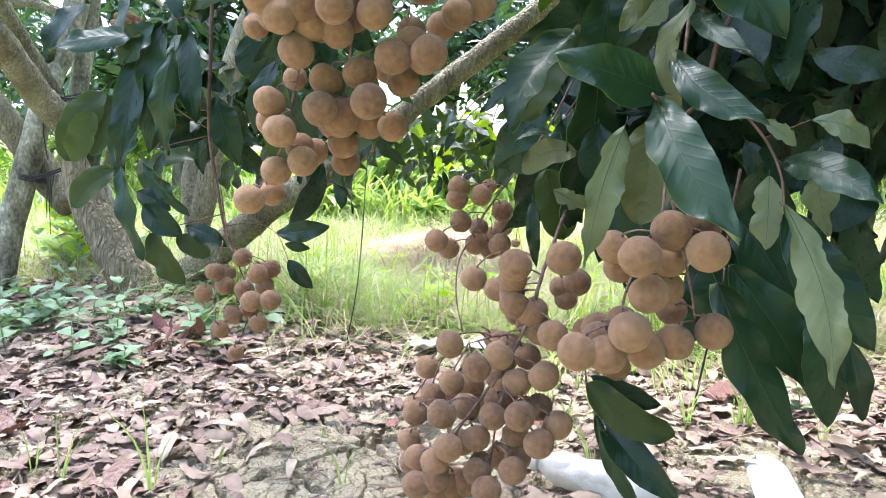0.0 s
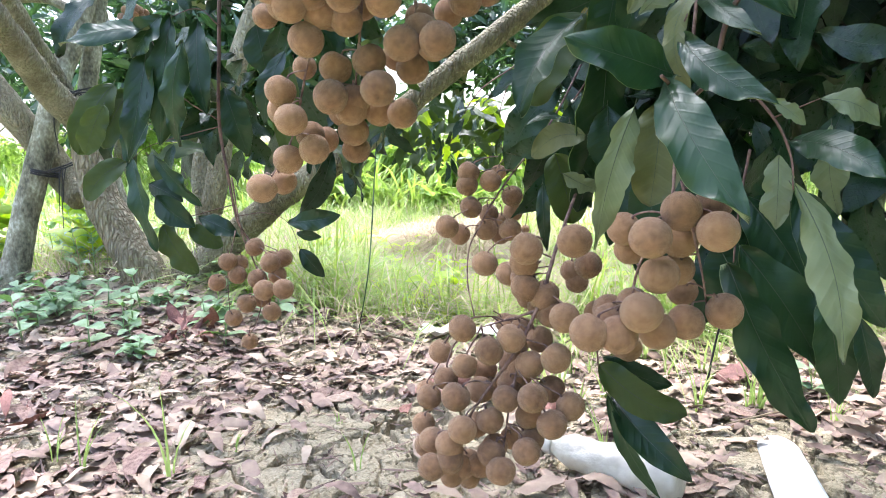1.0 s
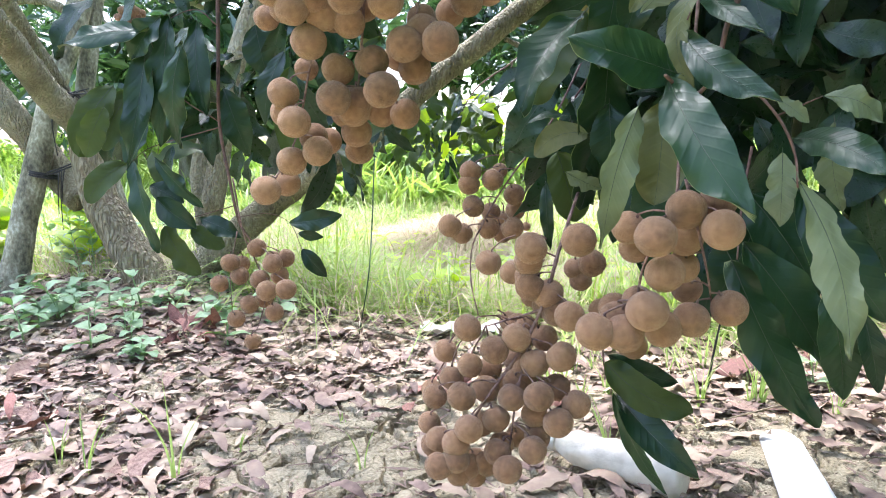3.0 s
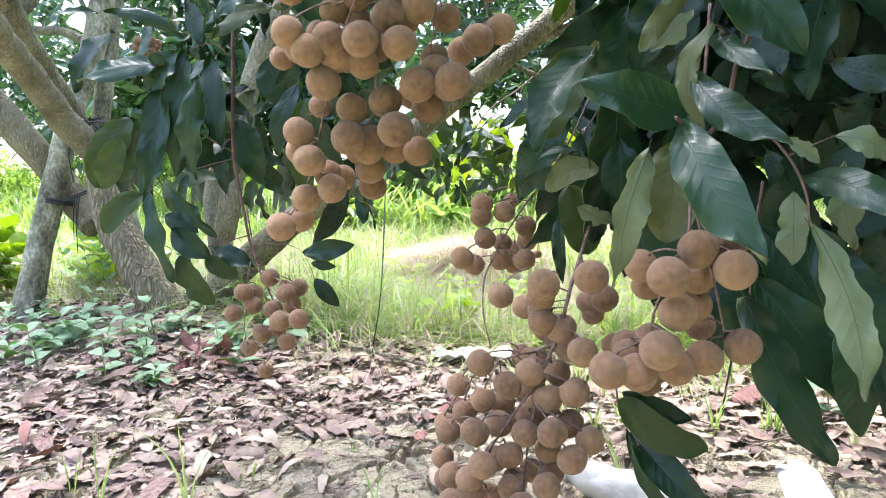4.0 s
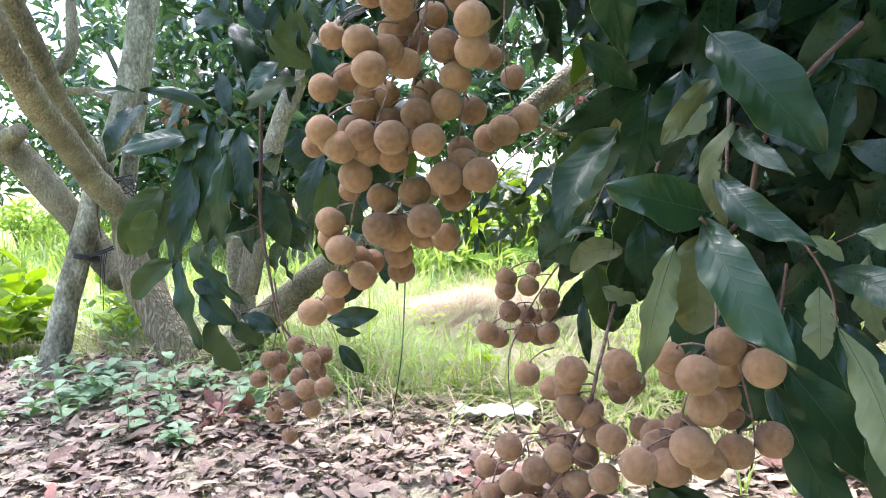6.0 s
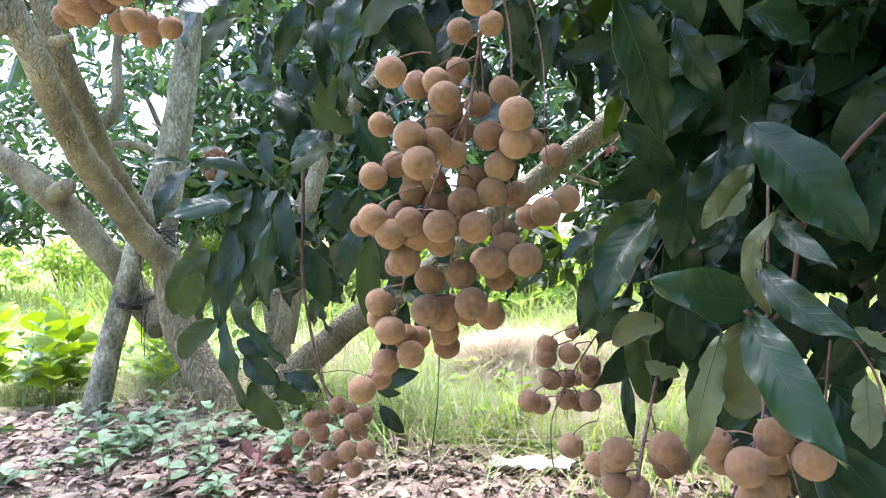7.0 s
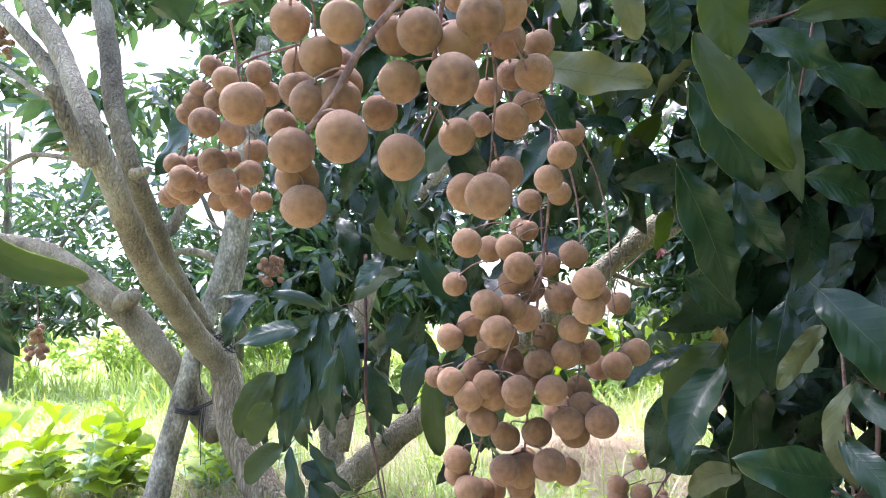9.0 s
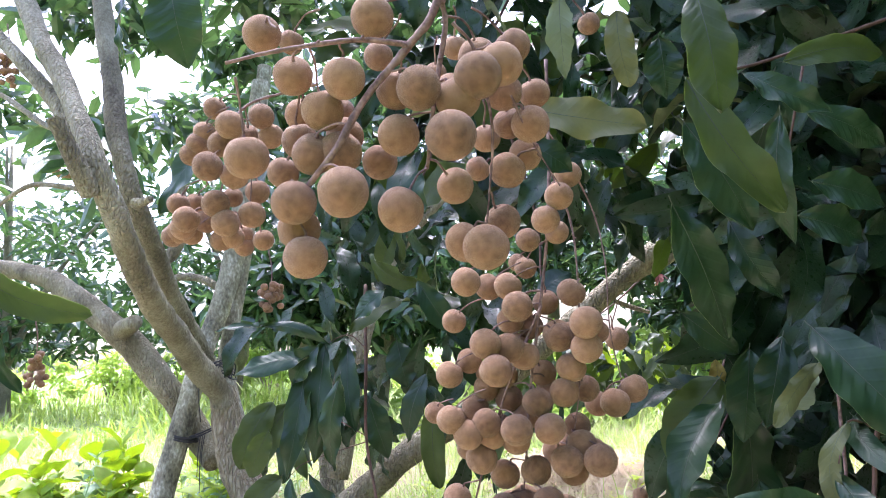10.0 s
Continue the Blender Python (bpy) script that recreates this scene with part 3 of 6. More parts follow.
STALKS['left'] += [(0.0011, [(-0.303, 0.425, 0.871), (-0.294, 0.432, 0.830), (-0.301, 0.439, 0.775)])]
TWIGS = {}
TWIGS['mid_far'] = [(0.0060, [(0.526, 2.946, 0.988), (0.280, 2.869, 0.793), (0.113, 2.803, 0.673), (-0.004, 2.775, 0.466)])]
TWIGS['mid_far'] += [(0.0040, [(0.280, 2.869, 0.793), (0.205, 2.790, 0.581), (0.228, 2.762, 0.374)])]
TWIGS['right_deep'] = [(0.0045, [(1.093, 1.625, 1.467), (0.710, 1.387, 1.135), (0.398, 1.157, 0.906), (0.235, 0.991, 0.765), (0.191, 0.935, 0.633)])]
TWIGS['right_deep'] += [(0.0040, [(0.398, 1.157, 0.906), (0.396, 1.053, 0.657), (0.430, 1.004, 0.494)])]
TWIGS['overhead'] = [(0.0050, [(0.095, 1.371, 1.699), (-0.121, 1.107, 1.196), (-0.205, 0.926, 0.957), (-0.234, 0.839, 0.817)])]
TWIGS['overhead'] += [(0.0040, [(-0.121, 1.107, 1.196), (-0.049, 0.908, 0.872), (-0.046, 0.828, 0.718)])]
TWIGS['right_front'] = [(0.0035, [(0.334, 0.565, 0.673), (0.263, 0.518, 0.622), (0.207, 0.470, 0.567), (0.185, 0.444, 0.520), (0.160, 0.421, 0.500), (0.131, 0.387, 0.512)])]
TWIGS['right_front'] += [(0.0018, [(0.185, 0.444, 0.516), (0.196, 0.423, 0.509), (0.207, 0.396, 0.485), (0.213, 0.383, 0.461), (0.210, 0.371, 0.440)])]
TWIGS['right_front'] += [(0.0015, [(0.207, 0.470, 0.567), (0.174, 0.440, 0.578), (0.156, 0.422, 0.551)])]
TWIGS['right_front'] += [(0.0010, [(0.207, 0.396, 0.485), (0.240, 0.403, 0.497)])]
TWIGS['right_low'] = [(0.0012, [(0.109, 0.465, 0.333), (0.109, 0.450, 0.297), (0.118, 0.448, 0.278)])]
TWIGS['right_low'] += [(0.0020, [(0.261, 0.553, 0.462), (0.243, 0.527, 0.415), (0.221, 0.481, 0.375)])]
TWIGS['right_top'] = [(0.0030, [(0.432, 0.657, 1.001), (0.262, 0.552, 0.929), (0.164, 0.502, 0.892), (0.092, 0.455, 0.869)])]
TWIGS['right_top'] += [(0.0020, [(0.215, 0.518, 0.903), (0.176, 0.461, 0.829), (0.166, 0.499, 0.760)])]
TWIGS['right_inner'] = [(0.0035, [(0.350, 0.900, 0.720), (0.260, 0.830, 0.640), (0.190, 0.780, 0.580), (0.140, 0.740, 0.520)])]
TWIGS['left_branch'] = [(0.0048, [(-0.368, 1.103, 0.778), (-0.364, 1.074, 0.720), (-0.360, 1.042, 0.628), (-0.359, 1.016, 0.515), (-0.340, 0.984, 0.429), (-0.324, 0.965, 0.363), (-0.303, 0.960, 0.329)])]
TWIGS['left_branch'] += [(0.0015, [(-0.360, 1.046, 0.663), (-0.393, 1.040, 0.687), (-0.454, 1.015, 0.656)])]
TWIGS['left_branch'] += [(0.0014, [(-0.359, 1.016, 0.515), (-0.420, 1.022, 0.558), (-0.459, 1.024, 0.643)])]
TWIGS['left_branch'] += [(0.0010, [(-0.324, 0.966, 0.371), (-0.276, 0.947, 0.377), (-0.241, 0.935, 0.363), (-0.224, 0.929, 0.325)])]
TWIGS['left_branch'] += [(0.0012, [(-0.335, 0.979, 0.387), (-0.387, 0.977, 0.374), (-0.440, 0.965, 0.363)])]
TWIGS['left_branch'] += [(0.0012, [(-0.359, 1.015, 0.506), (-0.459, 1.002, 0.480), (-0.487, 0.989, 0.459)])]
LEAVES = {}
LEAVES['right_front'] = [  # base, tip, half width, roll, arc, bend, kind
    ((0.137, 0.402, 0.513), (0.163, 0.323, 0.428), 0.0179, 10, 0.06, 0.06, 0),
    ((0.148, 0.413, 0.515), (0.072, 0.378, 0.538), 0.0194, -15, -0.05, 0.08, 0),
    ((0.156, 0.431, 0.544), (0.192, 0.361, 0.494), 0.0128, 35, 0.08, 0.06, 0),
    ((0.206, 0.397, 0.497), (0.226, 0.391, 0.480), 0.0056, 0, 0, 0.05, 1),
    ((0.188, 0.466, 0.579), (0.192, 0.392, 0.543), 0.0101, 30, 0.1, 0.1, 0),
    ((0.118, 0.400, 0.494), (0.093, 0.389, 0.401), 0.0126, 0, 0.05, 0.05, 1),
]
LEAVES['right_front'] += [  # base, tip, half width, roll, arc, bend, kind
    ((0.148, 0.441, 0.498), (0.140, 0.433, 0.425), 0.0200, 5, 0, 0.05, 3),
    ((0.193, 0.336, 0.446), (0.213, 0.306, 0.348), 0.0123, 0, -0.05, 0.04, 1),
    ((0.223, 0.396, 0.439), (0.268, 0.358, 0.354), 0.0198, 15, 0.05, 0.06, 0),
    ((0.228, 0.415, 0.470), (0.252, 0.343, 0.448), 0.0133, 35, -0.05, 0.08, 0),
]
LEAVES['right_mid'] = [  # base, tip, half width, roll, arc, bend, kind
    ((0.240, 0.403, 0.497), (0.276, 0.392, 0.479), 0.0083, 0, -0.1, 0.1, 1),
    ((0.218, 0.409, 0.461), (0.216, 0.403, 0.411), 0.0112, 20, 0, 0.05, 1),
    ((0.259, 0.422, 0.481), (0.264, 0.415, 0.418), 0.0101, 30, 0.05, 0.05, 1),
    ((0.168, 0.470, 0.651), (0.232, 0.420, 0.556), 0.0285, 5, 0.05, 0.06, 0),
    ((0.169, 0.430, 0.579), (0.159, 0.422, 0.504), 0.0083, 40, 0.15, 0.1, 3),
    ((0.178, 0.495, 0.620), (0.136, 0.489, 0.569), 0.0089, 0, 0.05, 0.05, 3),
]
LEAVES['right_mid'] += [  # base, tip, half width, roll, arc, bend, kind
    ((0.117, 0.585, 0.584), (0.054, 0.524, 0.501), 0.0220, 15, 0.05, 0.06, 0),
    ((0.106, 0.439, 0.307), (0.166, 0.417, 0.272), 0.0137, 10, 0.08, 0.05, 2),
    ((0.121, 0.462, 0.272), (0.168, 0.406, 0.230), 0.0136, 5, 0.05, 0.08, 0),
]
LEAVES['right_low'] = [  # base, tip, half width, roll, arc, bend, kind
    ((0.113, 0.456, 0.306), (0.167, 0.453, 0.283), 0.0103, 20, 0.05, 0.06, 0),
    ((0.116, 0.452, 0.277), (0.154, 0.439, 0.194), 0.0075, 40, 0.02, 0.06, 0),
    ((0.208, 0.461, 0.378), (0.263, 0.424, 0.256), 0.0194, 0, 0.06, 0.05, 0),
    ((0.234, 0.502, 0.385), (0.295, 0.469, 0.286), 0.0251, 0, 0, 0.05, 0),
    ((0.282, 0.458, 0.353), (0.295, 0.446, 0.266), 0.0169, 15, 0, 0.08, 0),
    ((0.296, 0.436, 0.341), (0.307, 0.427, 0.280), 0.0097, 20, 0, 0.08, 0),
]
LEAVES['right_low'] += [  # base, tip, half width, roll, arc, bend, kind
    ((0.256, 0.548, 0.423), (0.310, 0.515, 0.334), 0.0293, 0, 0, 0.05, 0),
    ((0.137, 0.664, 0.601), (0.076, 0.651, 0.512), 0.0278, 10, 0.06, 0.06, 2),
    ((0.149, 0.725, 0.618), (0.150, 0.726, 0.582), 0.0099, 0, 0, 0.05, 4),
    ((0.151, 0.628, 0.564), (0.125, 0.616, 0.403), 0.0358, -45, 0, 0.05, 0),
]
LEAVES['right_top'] = [  # base, tip, half width, roll, arc, bend, kind
    ((-0.048, 0.393, 0.838), (0.045, 0.399, 0.816), 0.0160, 0, 0.04, 0.05, 3),
    ((0.083, 0.424, 0.859), (0.150, 0.428, 0.743), 0.0185, 0, 0.07, 0.06, 2),
    ((0.058, 0.269, 0.855), (0.063, 0.264, 0.779), 0.0150, 0, 0, 0.06, 2),
    ((0.097, 0.509, 0.847), (0.152, 0.520, 0.742), 0.0270, 5, 0, 0.05, 0),
    ((0.025, 0.361, 0.894), (0.031, 0.369, 0.837), 0.0116, 0, 0.05, 0.05, 3),
    ((-0.021, 0.276, 0.871), (-0.022, 0.283, 0.816), 0.0074, 20, 0, 0.05, 1),
]
LEAVES['right_top'] += [  # base, tip, half width, roll, arc, bend, kind
    ((0.073, 0.485, 0.767), (0.115, 0.507, 0.643), 0.0229, 0, 0, 0.05, 0),
    ((0.127, 0.515, 0.752), (0.163, 0.509, 0.676), 0.0145, 25, 0.05, 0.08, 0),
    ((0.140, 0.461, 0.870), (0.205, 0.455, 0.827), 0.0135, 25, 0.05, 0.08, 0),
    ((0.157, 0.439, 0.825), (0.157, 0.452, 0.718), 0.0137, 30, 0.05, 0.08, 0),
]
LEAVES['right_edge'] = [  # base, tip, half width, roll, arc, bend, kind
    ((0.182, 0.485, 0.885), (0.276, 0.498, 0.889), 0.0131, 10, -0.05, 0.08, 2),
    ((0.198, 0.493, 0.842), (0.269, 0.507, 0.805), 0.0161, 30, 0, 0.08, 0),
    ((0.183, 0.503, 0.749), (0.242, 0.514, 0.723), 0.0201, 20, 0, 0.08, 0),
    ((0.197, 0.501, 0.778), (0.264, 0.513, 0.753), 0.0190, 20, 0, 0.08, 0),
    ((0.086, 0.577, 0.674), (0.142, 0.583, 0.628), 0.0157, 25, 0.03, 0.08, 0),
    ((0.153, 0.526, 0.573), (0.190, 0.528, 0.607), 0.0089, 0, 0, 0.05, 1),
]
LEAVES['right_edge'] += [  # base, tip, half width, roll, arc, bend, kind
    ((0.063, 0.408, 0.889), (0.065, 0.414, 0.840), 0.0170, 0, 0, 0.05, 0),
    ((0.102, 0.585, 0.443), (0.137, 0.589, 0.425), 0.0093, 20, 0, 0.1, 1),
    ((-0.050, 0.396, 0.811), (-0.015, 0.402, 0.786), 0.0134, 15, 0, 0.08, 0),
]
LEAVES['left_upper'] = [  # base, tip, half width, roll, arc, bend, kind
    ((-0.448, 1.005, 0.651), (-0.579, 0.982, 0.631), 0.0231, 5, 0.04, 0.05, 0),
    ((-0.461, 1.024, 0.644), (-0.491, 0.978, 0.455), 0.0249, 0, -0.04, 0.06, 0),
    ((-0.426, 1.028, 0.677), (-0.447, 0.982, 0.482), 0.0238, 10, -0.03, 0.06, 0),
    ((-0.388, 1.037, 0.670), (-0.373, 0.997, 0.524), 0.0215, 0, 0.03, 0.06, 0),
    ((-0.537, 1.056, 0.578), (-0.594, 1.031, 0.468), 0.0283, 0, 0.05, 0.06, 2),
    ((-0.515, 1.075, 0.573), (-0.559, 1.042, 0.477), 0.0249, 0, 0.03, 0.06, 2),
]
LEAVES['left_upper'] += [  # base, tip, half width, roll, arc, bend, kind
    ((-0.512, 1.019, 0.456), (-0.573, 1.001, 0.398), 0.0218, 0, 0.06, 0.06, 2),
    ((-0.482, 0.979, 0.459), (-0.445, 0.940, 0.323), 0.0182, 25, -0.04, 0.06, 0),
    ((-0.498, 1.072, 0.548), (-0.520, 1.037, 0.441), 0.0233, 0, 0, 0.06, 0),
    ((-0.312, 1.088, 0.670), (-0.296, 1.076, 0.587), 0.0305, 0, 0, 0.06, 0),
]
LEAVES['left_lower'] = [  # base, tip, half width, roll, arc, bend, kind
    ((-0.449, 0.971, 0.403), (-0.390, 0.964, 0.356), 0.0206, 10, 0.04, 0.06, 0),
    ((-0.438, 0.965, 0.361), (-0.387, 0.955, 0.286), 0.0204, 0, 0.05, 0.06, 2),
    ((-0.450, 0.979, 0.465), (-0.380, 0.968, 0.385), 0.0126, 30, 0, 0.06, 0),
    ((-0.387, 0.976, 0.370), (-0.325, 0.972, 0.340), 0.0154, 0, 0, 0.06, 0),
    ((-0.402, 0.974, 0.353), (-0.351, 0.970, 0.326), 0.0154, 0, 0, 0.06, 2),
    ((-0.241, 0.935, 0.363), (-0.163, 0.926, 0.375), 0.0162, 5, 0.05, 0.05, 0),
]
LEAVES['left_lower'] += [  # base, tip, half width, roll, arc, bend, kind
    ((-0.224, 0.929, 0.325), (-0.190, 0.924, 0.283), 0.0135, 20, 0, 0.08, 0),
    ((-0.229, 0.933, 0.348), (-0.193, 0.932, 0.341), 0.0082, 30, 0, 0.08, 0),
    ((-0.484, 1.034, 0.419), (-0.430, 1.030, 0.390), 0.0193, 0, 0, 0.06, 0),
    ((-0.383, 1.125, 0.575), (-0.346, 1.110, 0.462), 0.0279, 0, 0, 0.06, 0),
]
LEAVES['left_top'] = [  # base, tip, half width, roll, arc, bend, kind
    ((-0.492, 0.896, 0.707), (-0.561, 0.888, 0.706), 0.0064, 20, 0, 0.05, 0),
    ((-0.483, 0.897, 0.707), (-0.376, 0.892, 0.669), 0.0102, 30, -0.1, 0.08, 0),
    ((-0.433, 1.006, 0.672), (-0.484, 1.004, 0.608), 0.0246, 0, 0, 0.06, 0),
    ((-0.302, 0.966, 0.754), (-0.355, 0.962, 0.711), 0.0204, 0, 0, 0.06, 0),
    ((-0.243, 0.981, 0.614), (-0.282, 0.983, 0.507), 0.0219, 0, 0.05, 0.06, 0),
    ((-0.215, 0.885, 0.580), (-0.220, 0.893, 0.448), 0.0185, 0, 0.05, 0.06, 2),
]
LEAVES['left_top'] += [  # base, tip, half width, roll, arc, bend, kind
    ((-0.229, 0.873, 0.755), (-0.176, 0.885, 0.669), 0.0214, 5, 0.03, 0.06, 0),
    ((-0.368, 0.916, 0.622), (-0.390, 0.922, 0.475), 0.0194, 0, 0.05, 0.06, 0),
    ((-0.506, 0.955, 0.538), (-0.542, 0.955, 0.467), 0.0204, 0, 0, 0.06, 2),
    ((-0.349, 0.527, 0.897), (-0.431, 0.507, 0.814), 0.0192, 0, 0.08, 0.06, 0),
]
LEAVES['mid_far'] = [  # base, tip, half width, roll, arc, bend, kind
    ((0.043, 2.803, 0.673), (0.020, 2.781, 0.512), 0.0371, 0, 0, 0.05, 2),
    ((0.159, 2.796, 0.627), (0.205, 2.774, 0.466), 0.0371, 0, 0, 0.05, 2),
]
LEAVES['mid_front'] = [  # base, tip, half width, roll, arc, bend, kind
    ((0.125, 0.596, 0.478), (0.074, 0.594, 0.460), 0.0140, 10, 0.15, 0.06, 3),
    ((0.102, 0.634, 0.461), (0.121, 0.625, 0.391), 0.0203, 0, 0, 0.06, 2),
    ((0.081, 0.570, 0.436), (0.083, 0.562, 0.373), 0.0066, 20, 0, 0.06, 0),
    ((0.110, 0.619, 0.496), (0.070, 0.618, 0.490), 0.0052, 20, 0.1, 0.06, 0),
]
LEAVES['behind'] = [  # base, tip, half width, roll, arc, bend, kind
    ((0.264, 0.542, 0.396), (0.224, 0.531, 0.326), 0.0248, 0, 0, 0.05, 0),
    ((0.239, 0.547, 0.431), (0.187, 0.542, 0.397), 0.0199, 0, 0, 0.05, 0),
    ((0.197, 0.573, 0.471), (0.167, 0.558, 0.373), 0.0236, 0, 0, 0.05, 0),
    ((0.163, 0.590, 0.451), (0.145, 0.578, 0.375), 0.0170, 0, 0, 0.05, 0),
    ((0.146, 0.600, 0.506), (0.145, 0.591, 0.438), 0.0201, 0, 0, 0.05, 0),
    ((0.170, 0.618, 0.488), (0.164, 0.607, 0.407), 0.0200, 10, 0, 0.05, 0),
]
LEAVES['behind'] += [  # base, tip, half width, roll, arc, bend, kind
    ((0.134, 0.619, 0.499), (0.142, 0.610, 0.429), 0.0142, 0, 0.05, 0.05, 0),
    ((0.194, 0.606, 0.407), (0.183, 0.597, 0.336), 0.0219, 0, 0, 0.05, 0),
    ((0.254, 0.558, 0.368), (0.268, 0.547, 0.292), 0.0257, 0, 0, 0.05, 0),
    ((0.180, 0.578, 0.643), (0.151, 0.568, 0.558), 0.0205, 0, 0, 0.05, 0),
    ((0.159, 0.617, 0.632), (0.139, 0.606, 0.540), 0.0219, 0, 0, 0.05, 0),
]
LEAVES['deep'] = [  # base, tip, half width, roll, arc, bend, kind
    ((0.203, 0.939, 0.857), (0.172, 0.935, 0.742), 0.0331, 0, 0, 0.05, 0),
    ((0.276, 0.894, 0.807), (0.244, 0.890, 0.651), 0.0315, 0, 0, 0.05, 0),
]
LEAVES['overhead'] = [  # base, tip, half width, roll, arc, bend, kind
    ((-0.234, 0.839, 0.817), (-0.209, 0.829, 0.914), 0.0248, 0, 0, 0.05, 0),
    ((-0.053, 0.777, 0.716), (-0.006, 0.779, 0.742), 0.0194, 0, 0, 0.05, 0),
]
LEAVES['near_left'] = [  # base, tip, half width, roll, arc, bend, kind
    ((-0.669, 0.531, 0.781), (-0.539, 0.557, 0.716), 0.0185, 20, 0.06, 0.06, 2),
    ((-0.648, 0.500, 0.800), (-0.615, 0.523, 0.673), 0.0239, 0, 0.05, 0.06, 0),
    ((-0.635, 0.510, 0.746), (-0.601, 0.530, 0.637), 0.0131, 0, 0.05, 0.06, 0),
    ((-0.356, 0.409, 1.005), (-0.348, 0.422, 0.923), 0.0282, 0, 0, 0.06, 0),
    ((-0.300, 0.488, 0.786), (-0.256, 0.493, 0.796), 0.0246, 0, 0, 0.05, 0),
    ((-0.439, 0.473, 1.048), (-0.455, 0.482, 0.968), 0.0080, 30, 0, 0.06, 0),
]
BOUGHS = {}
BOUGHS['trunk'] = [(-0.942, 2.000, 0.076, 0.0717), (-0.958, 2.000, 0.125, 0.0618), (-1.009, 2.020, 0.204, 0.0573), (-1.074, 2.040, 0.317, 0.0545), (-1.108, 2.060, 0.418, 0.0516), (-1.119, 2.070, 0.497, 0.0467), (-1.138, 2.080, 0.563, 0.0434)]
BOUGHS['limb_a'] = [(-1.117, 2.060, 0.507, 0.0374), (-1.127, 2.040, 0.560, 0.0395), (-1.143, 1.930, 0.646, 0.0413), (-1.119, 1.780, 0.729, 0.0382), (-1.082, 1.600, 0.809, 0.0352), (-1.043, 1.480, 0.858, 0.0321), (-1.019, 1.380, 0.928, 0.0309), (-0.998, 1.310, 0.982, 0.0289), (-1.009, 1.250, 1.092, 0.0279), (-1.035, 1.250, 1.170, 0.0253), (-1.104, 1.290, 1.282, 0.0243), (-1.170, 1.330, 1.386, 0.0252), (-1.254, 1.370, 1.499, 0.0256), (-1.326, 1.420, 1.608, 0.0261), (-1.440, 1.500, 1.782, 0.0266), (-1.594, 1.600, 2.046, 0.0248)]
BOUGHS['limb_b'] = [(-1.166, 2.130, 0.558, 0.0254), (-1.189, 2.080, 0.664, 0.0299), (-1.171, 1.920, 0.781, 0.0289), (-1.141, 1.770, 0.872, 0.0279), (-1.102, 1.630, 0.966, 0.0277), (-1.079, 1.530, 1.040, 0.0271), (-1.076, 1.480, 1.106, 0.0265), (-1.096, 1.470, 1.196, 0.0258), (-1.133, 1.500, 1.302, 0.0273), (-1.185, 1.560, 1.468, 0.0270), (-1.246, 1.620, 1.632, 0.0274), (-1.298, 1.680, 1.772, 0.0276), (-1.411, 1.800, 2.069, 0.0262)]
BOUGHS['limb_c'] = [(-1.188, 2.130, 0.318, 0.0425), (-1.264, 2.170, 0.397, 0.0485), (-1.341, 2.150, 0.532, 0.0487), (-1.390, 2.100, 0.632, 0.0480), (-1.444, 2.060, 0.730, 0.0476), (-1.524, 2.030, 0.816, 0.0436), (-1.623, 2.030, 0.898, 0.0391), (-1.742, 2.050, 0.977, 0.0359), (-1.850, 2.080, 1.017, 0.0336), (-2.014, 2.120, 1.056, 0.0293), (-2.226, 2.170, 1.105, 0.0270), (-2.636, 2.250, 1.196, 0.0228)]
BOUGHS['stub'] = [(-1.021, 1.240, 1.049, 0.0240), (-1.023, 1.200, 1.095, 0.0210), (-1.030, 1.170, 1.144, 0.0182), (-1.039, 1.140, 1.198, 0.0174)]
BOUGHS['stub_b'] = [(-0.915, 1.240, 1.014, 0.0128), (-0.881, 1.220, 1.012, 0.0103), (-0.860, 1.210, 1.013, 0.0078)]
BOUGHS['stub_c'] = [(-1.476, 2.030, 0.775, 0.0332), (-1.415, 1.980, 0.791, 0.0306), (-1.363, 1.940, 0.802, 0.0247)]
BOUGHS['limb_d'] = [(-0.886, 2.061, 0.028, 0.0570), (-0.787, 2.021, 0.104, 0.0531), (-0.615, 1.989, 0.242, 0.0441), (-0.467, 1.953, 0.351, 0.0398), (-0.310, 1.914, 0.440, 0.0355), (-0.194, 1.894, 0.519, 0.0318), (-0.050, 1.889, 0.632, 0.0307), (0.122, 1.886, 0.759, 0.0311), (0.275, 1.881, 0.873, 0.0285), (0.489, 1.890, 1.014, 0.0238), (0.719, 1.903, 1.120, 0.0184)]
BOUGHS['limb_e'] = [(0.122, 1.885, 0.749, 0.0171), (0.231, 1.893, 0.815, 0.0156), (0.308, 1.887, 0.844, 0.0124), (0.398, 1.884, 0.895, 0.0092)]
BOUGHS['twig_a'] = [(0.162, 1.894, 0.748, 0.0070), (0.210, 1.901, 0.726, 0.0071), (0.260, 1.919, 0.709, 0.0056)]
BOUGHS['limb_f'] = [(-1.496, 1.400, 1.654, 0.0166), (-1.394, 1.400, 1.537, 0.0178), (-1.295, 1.380, 1.430, 0.0188), (-1.213, 1.360, 1.337, 0.0190), (-1.118, 1.320, 1.215, 0.0190)]
BOUGHS['limb_g'] = [(-1.152, 1.320, 1.237, 0.0082), (-1.208, 1.330, 1.258, 0.0076), (-1.294, 1.360, 1.318, 0.0071), (-1.393, 1.400, 1.385, 0.0066), (-1.539, 1.450, 1.458, 0.0054)]
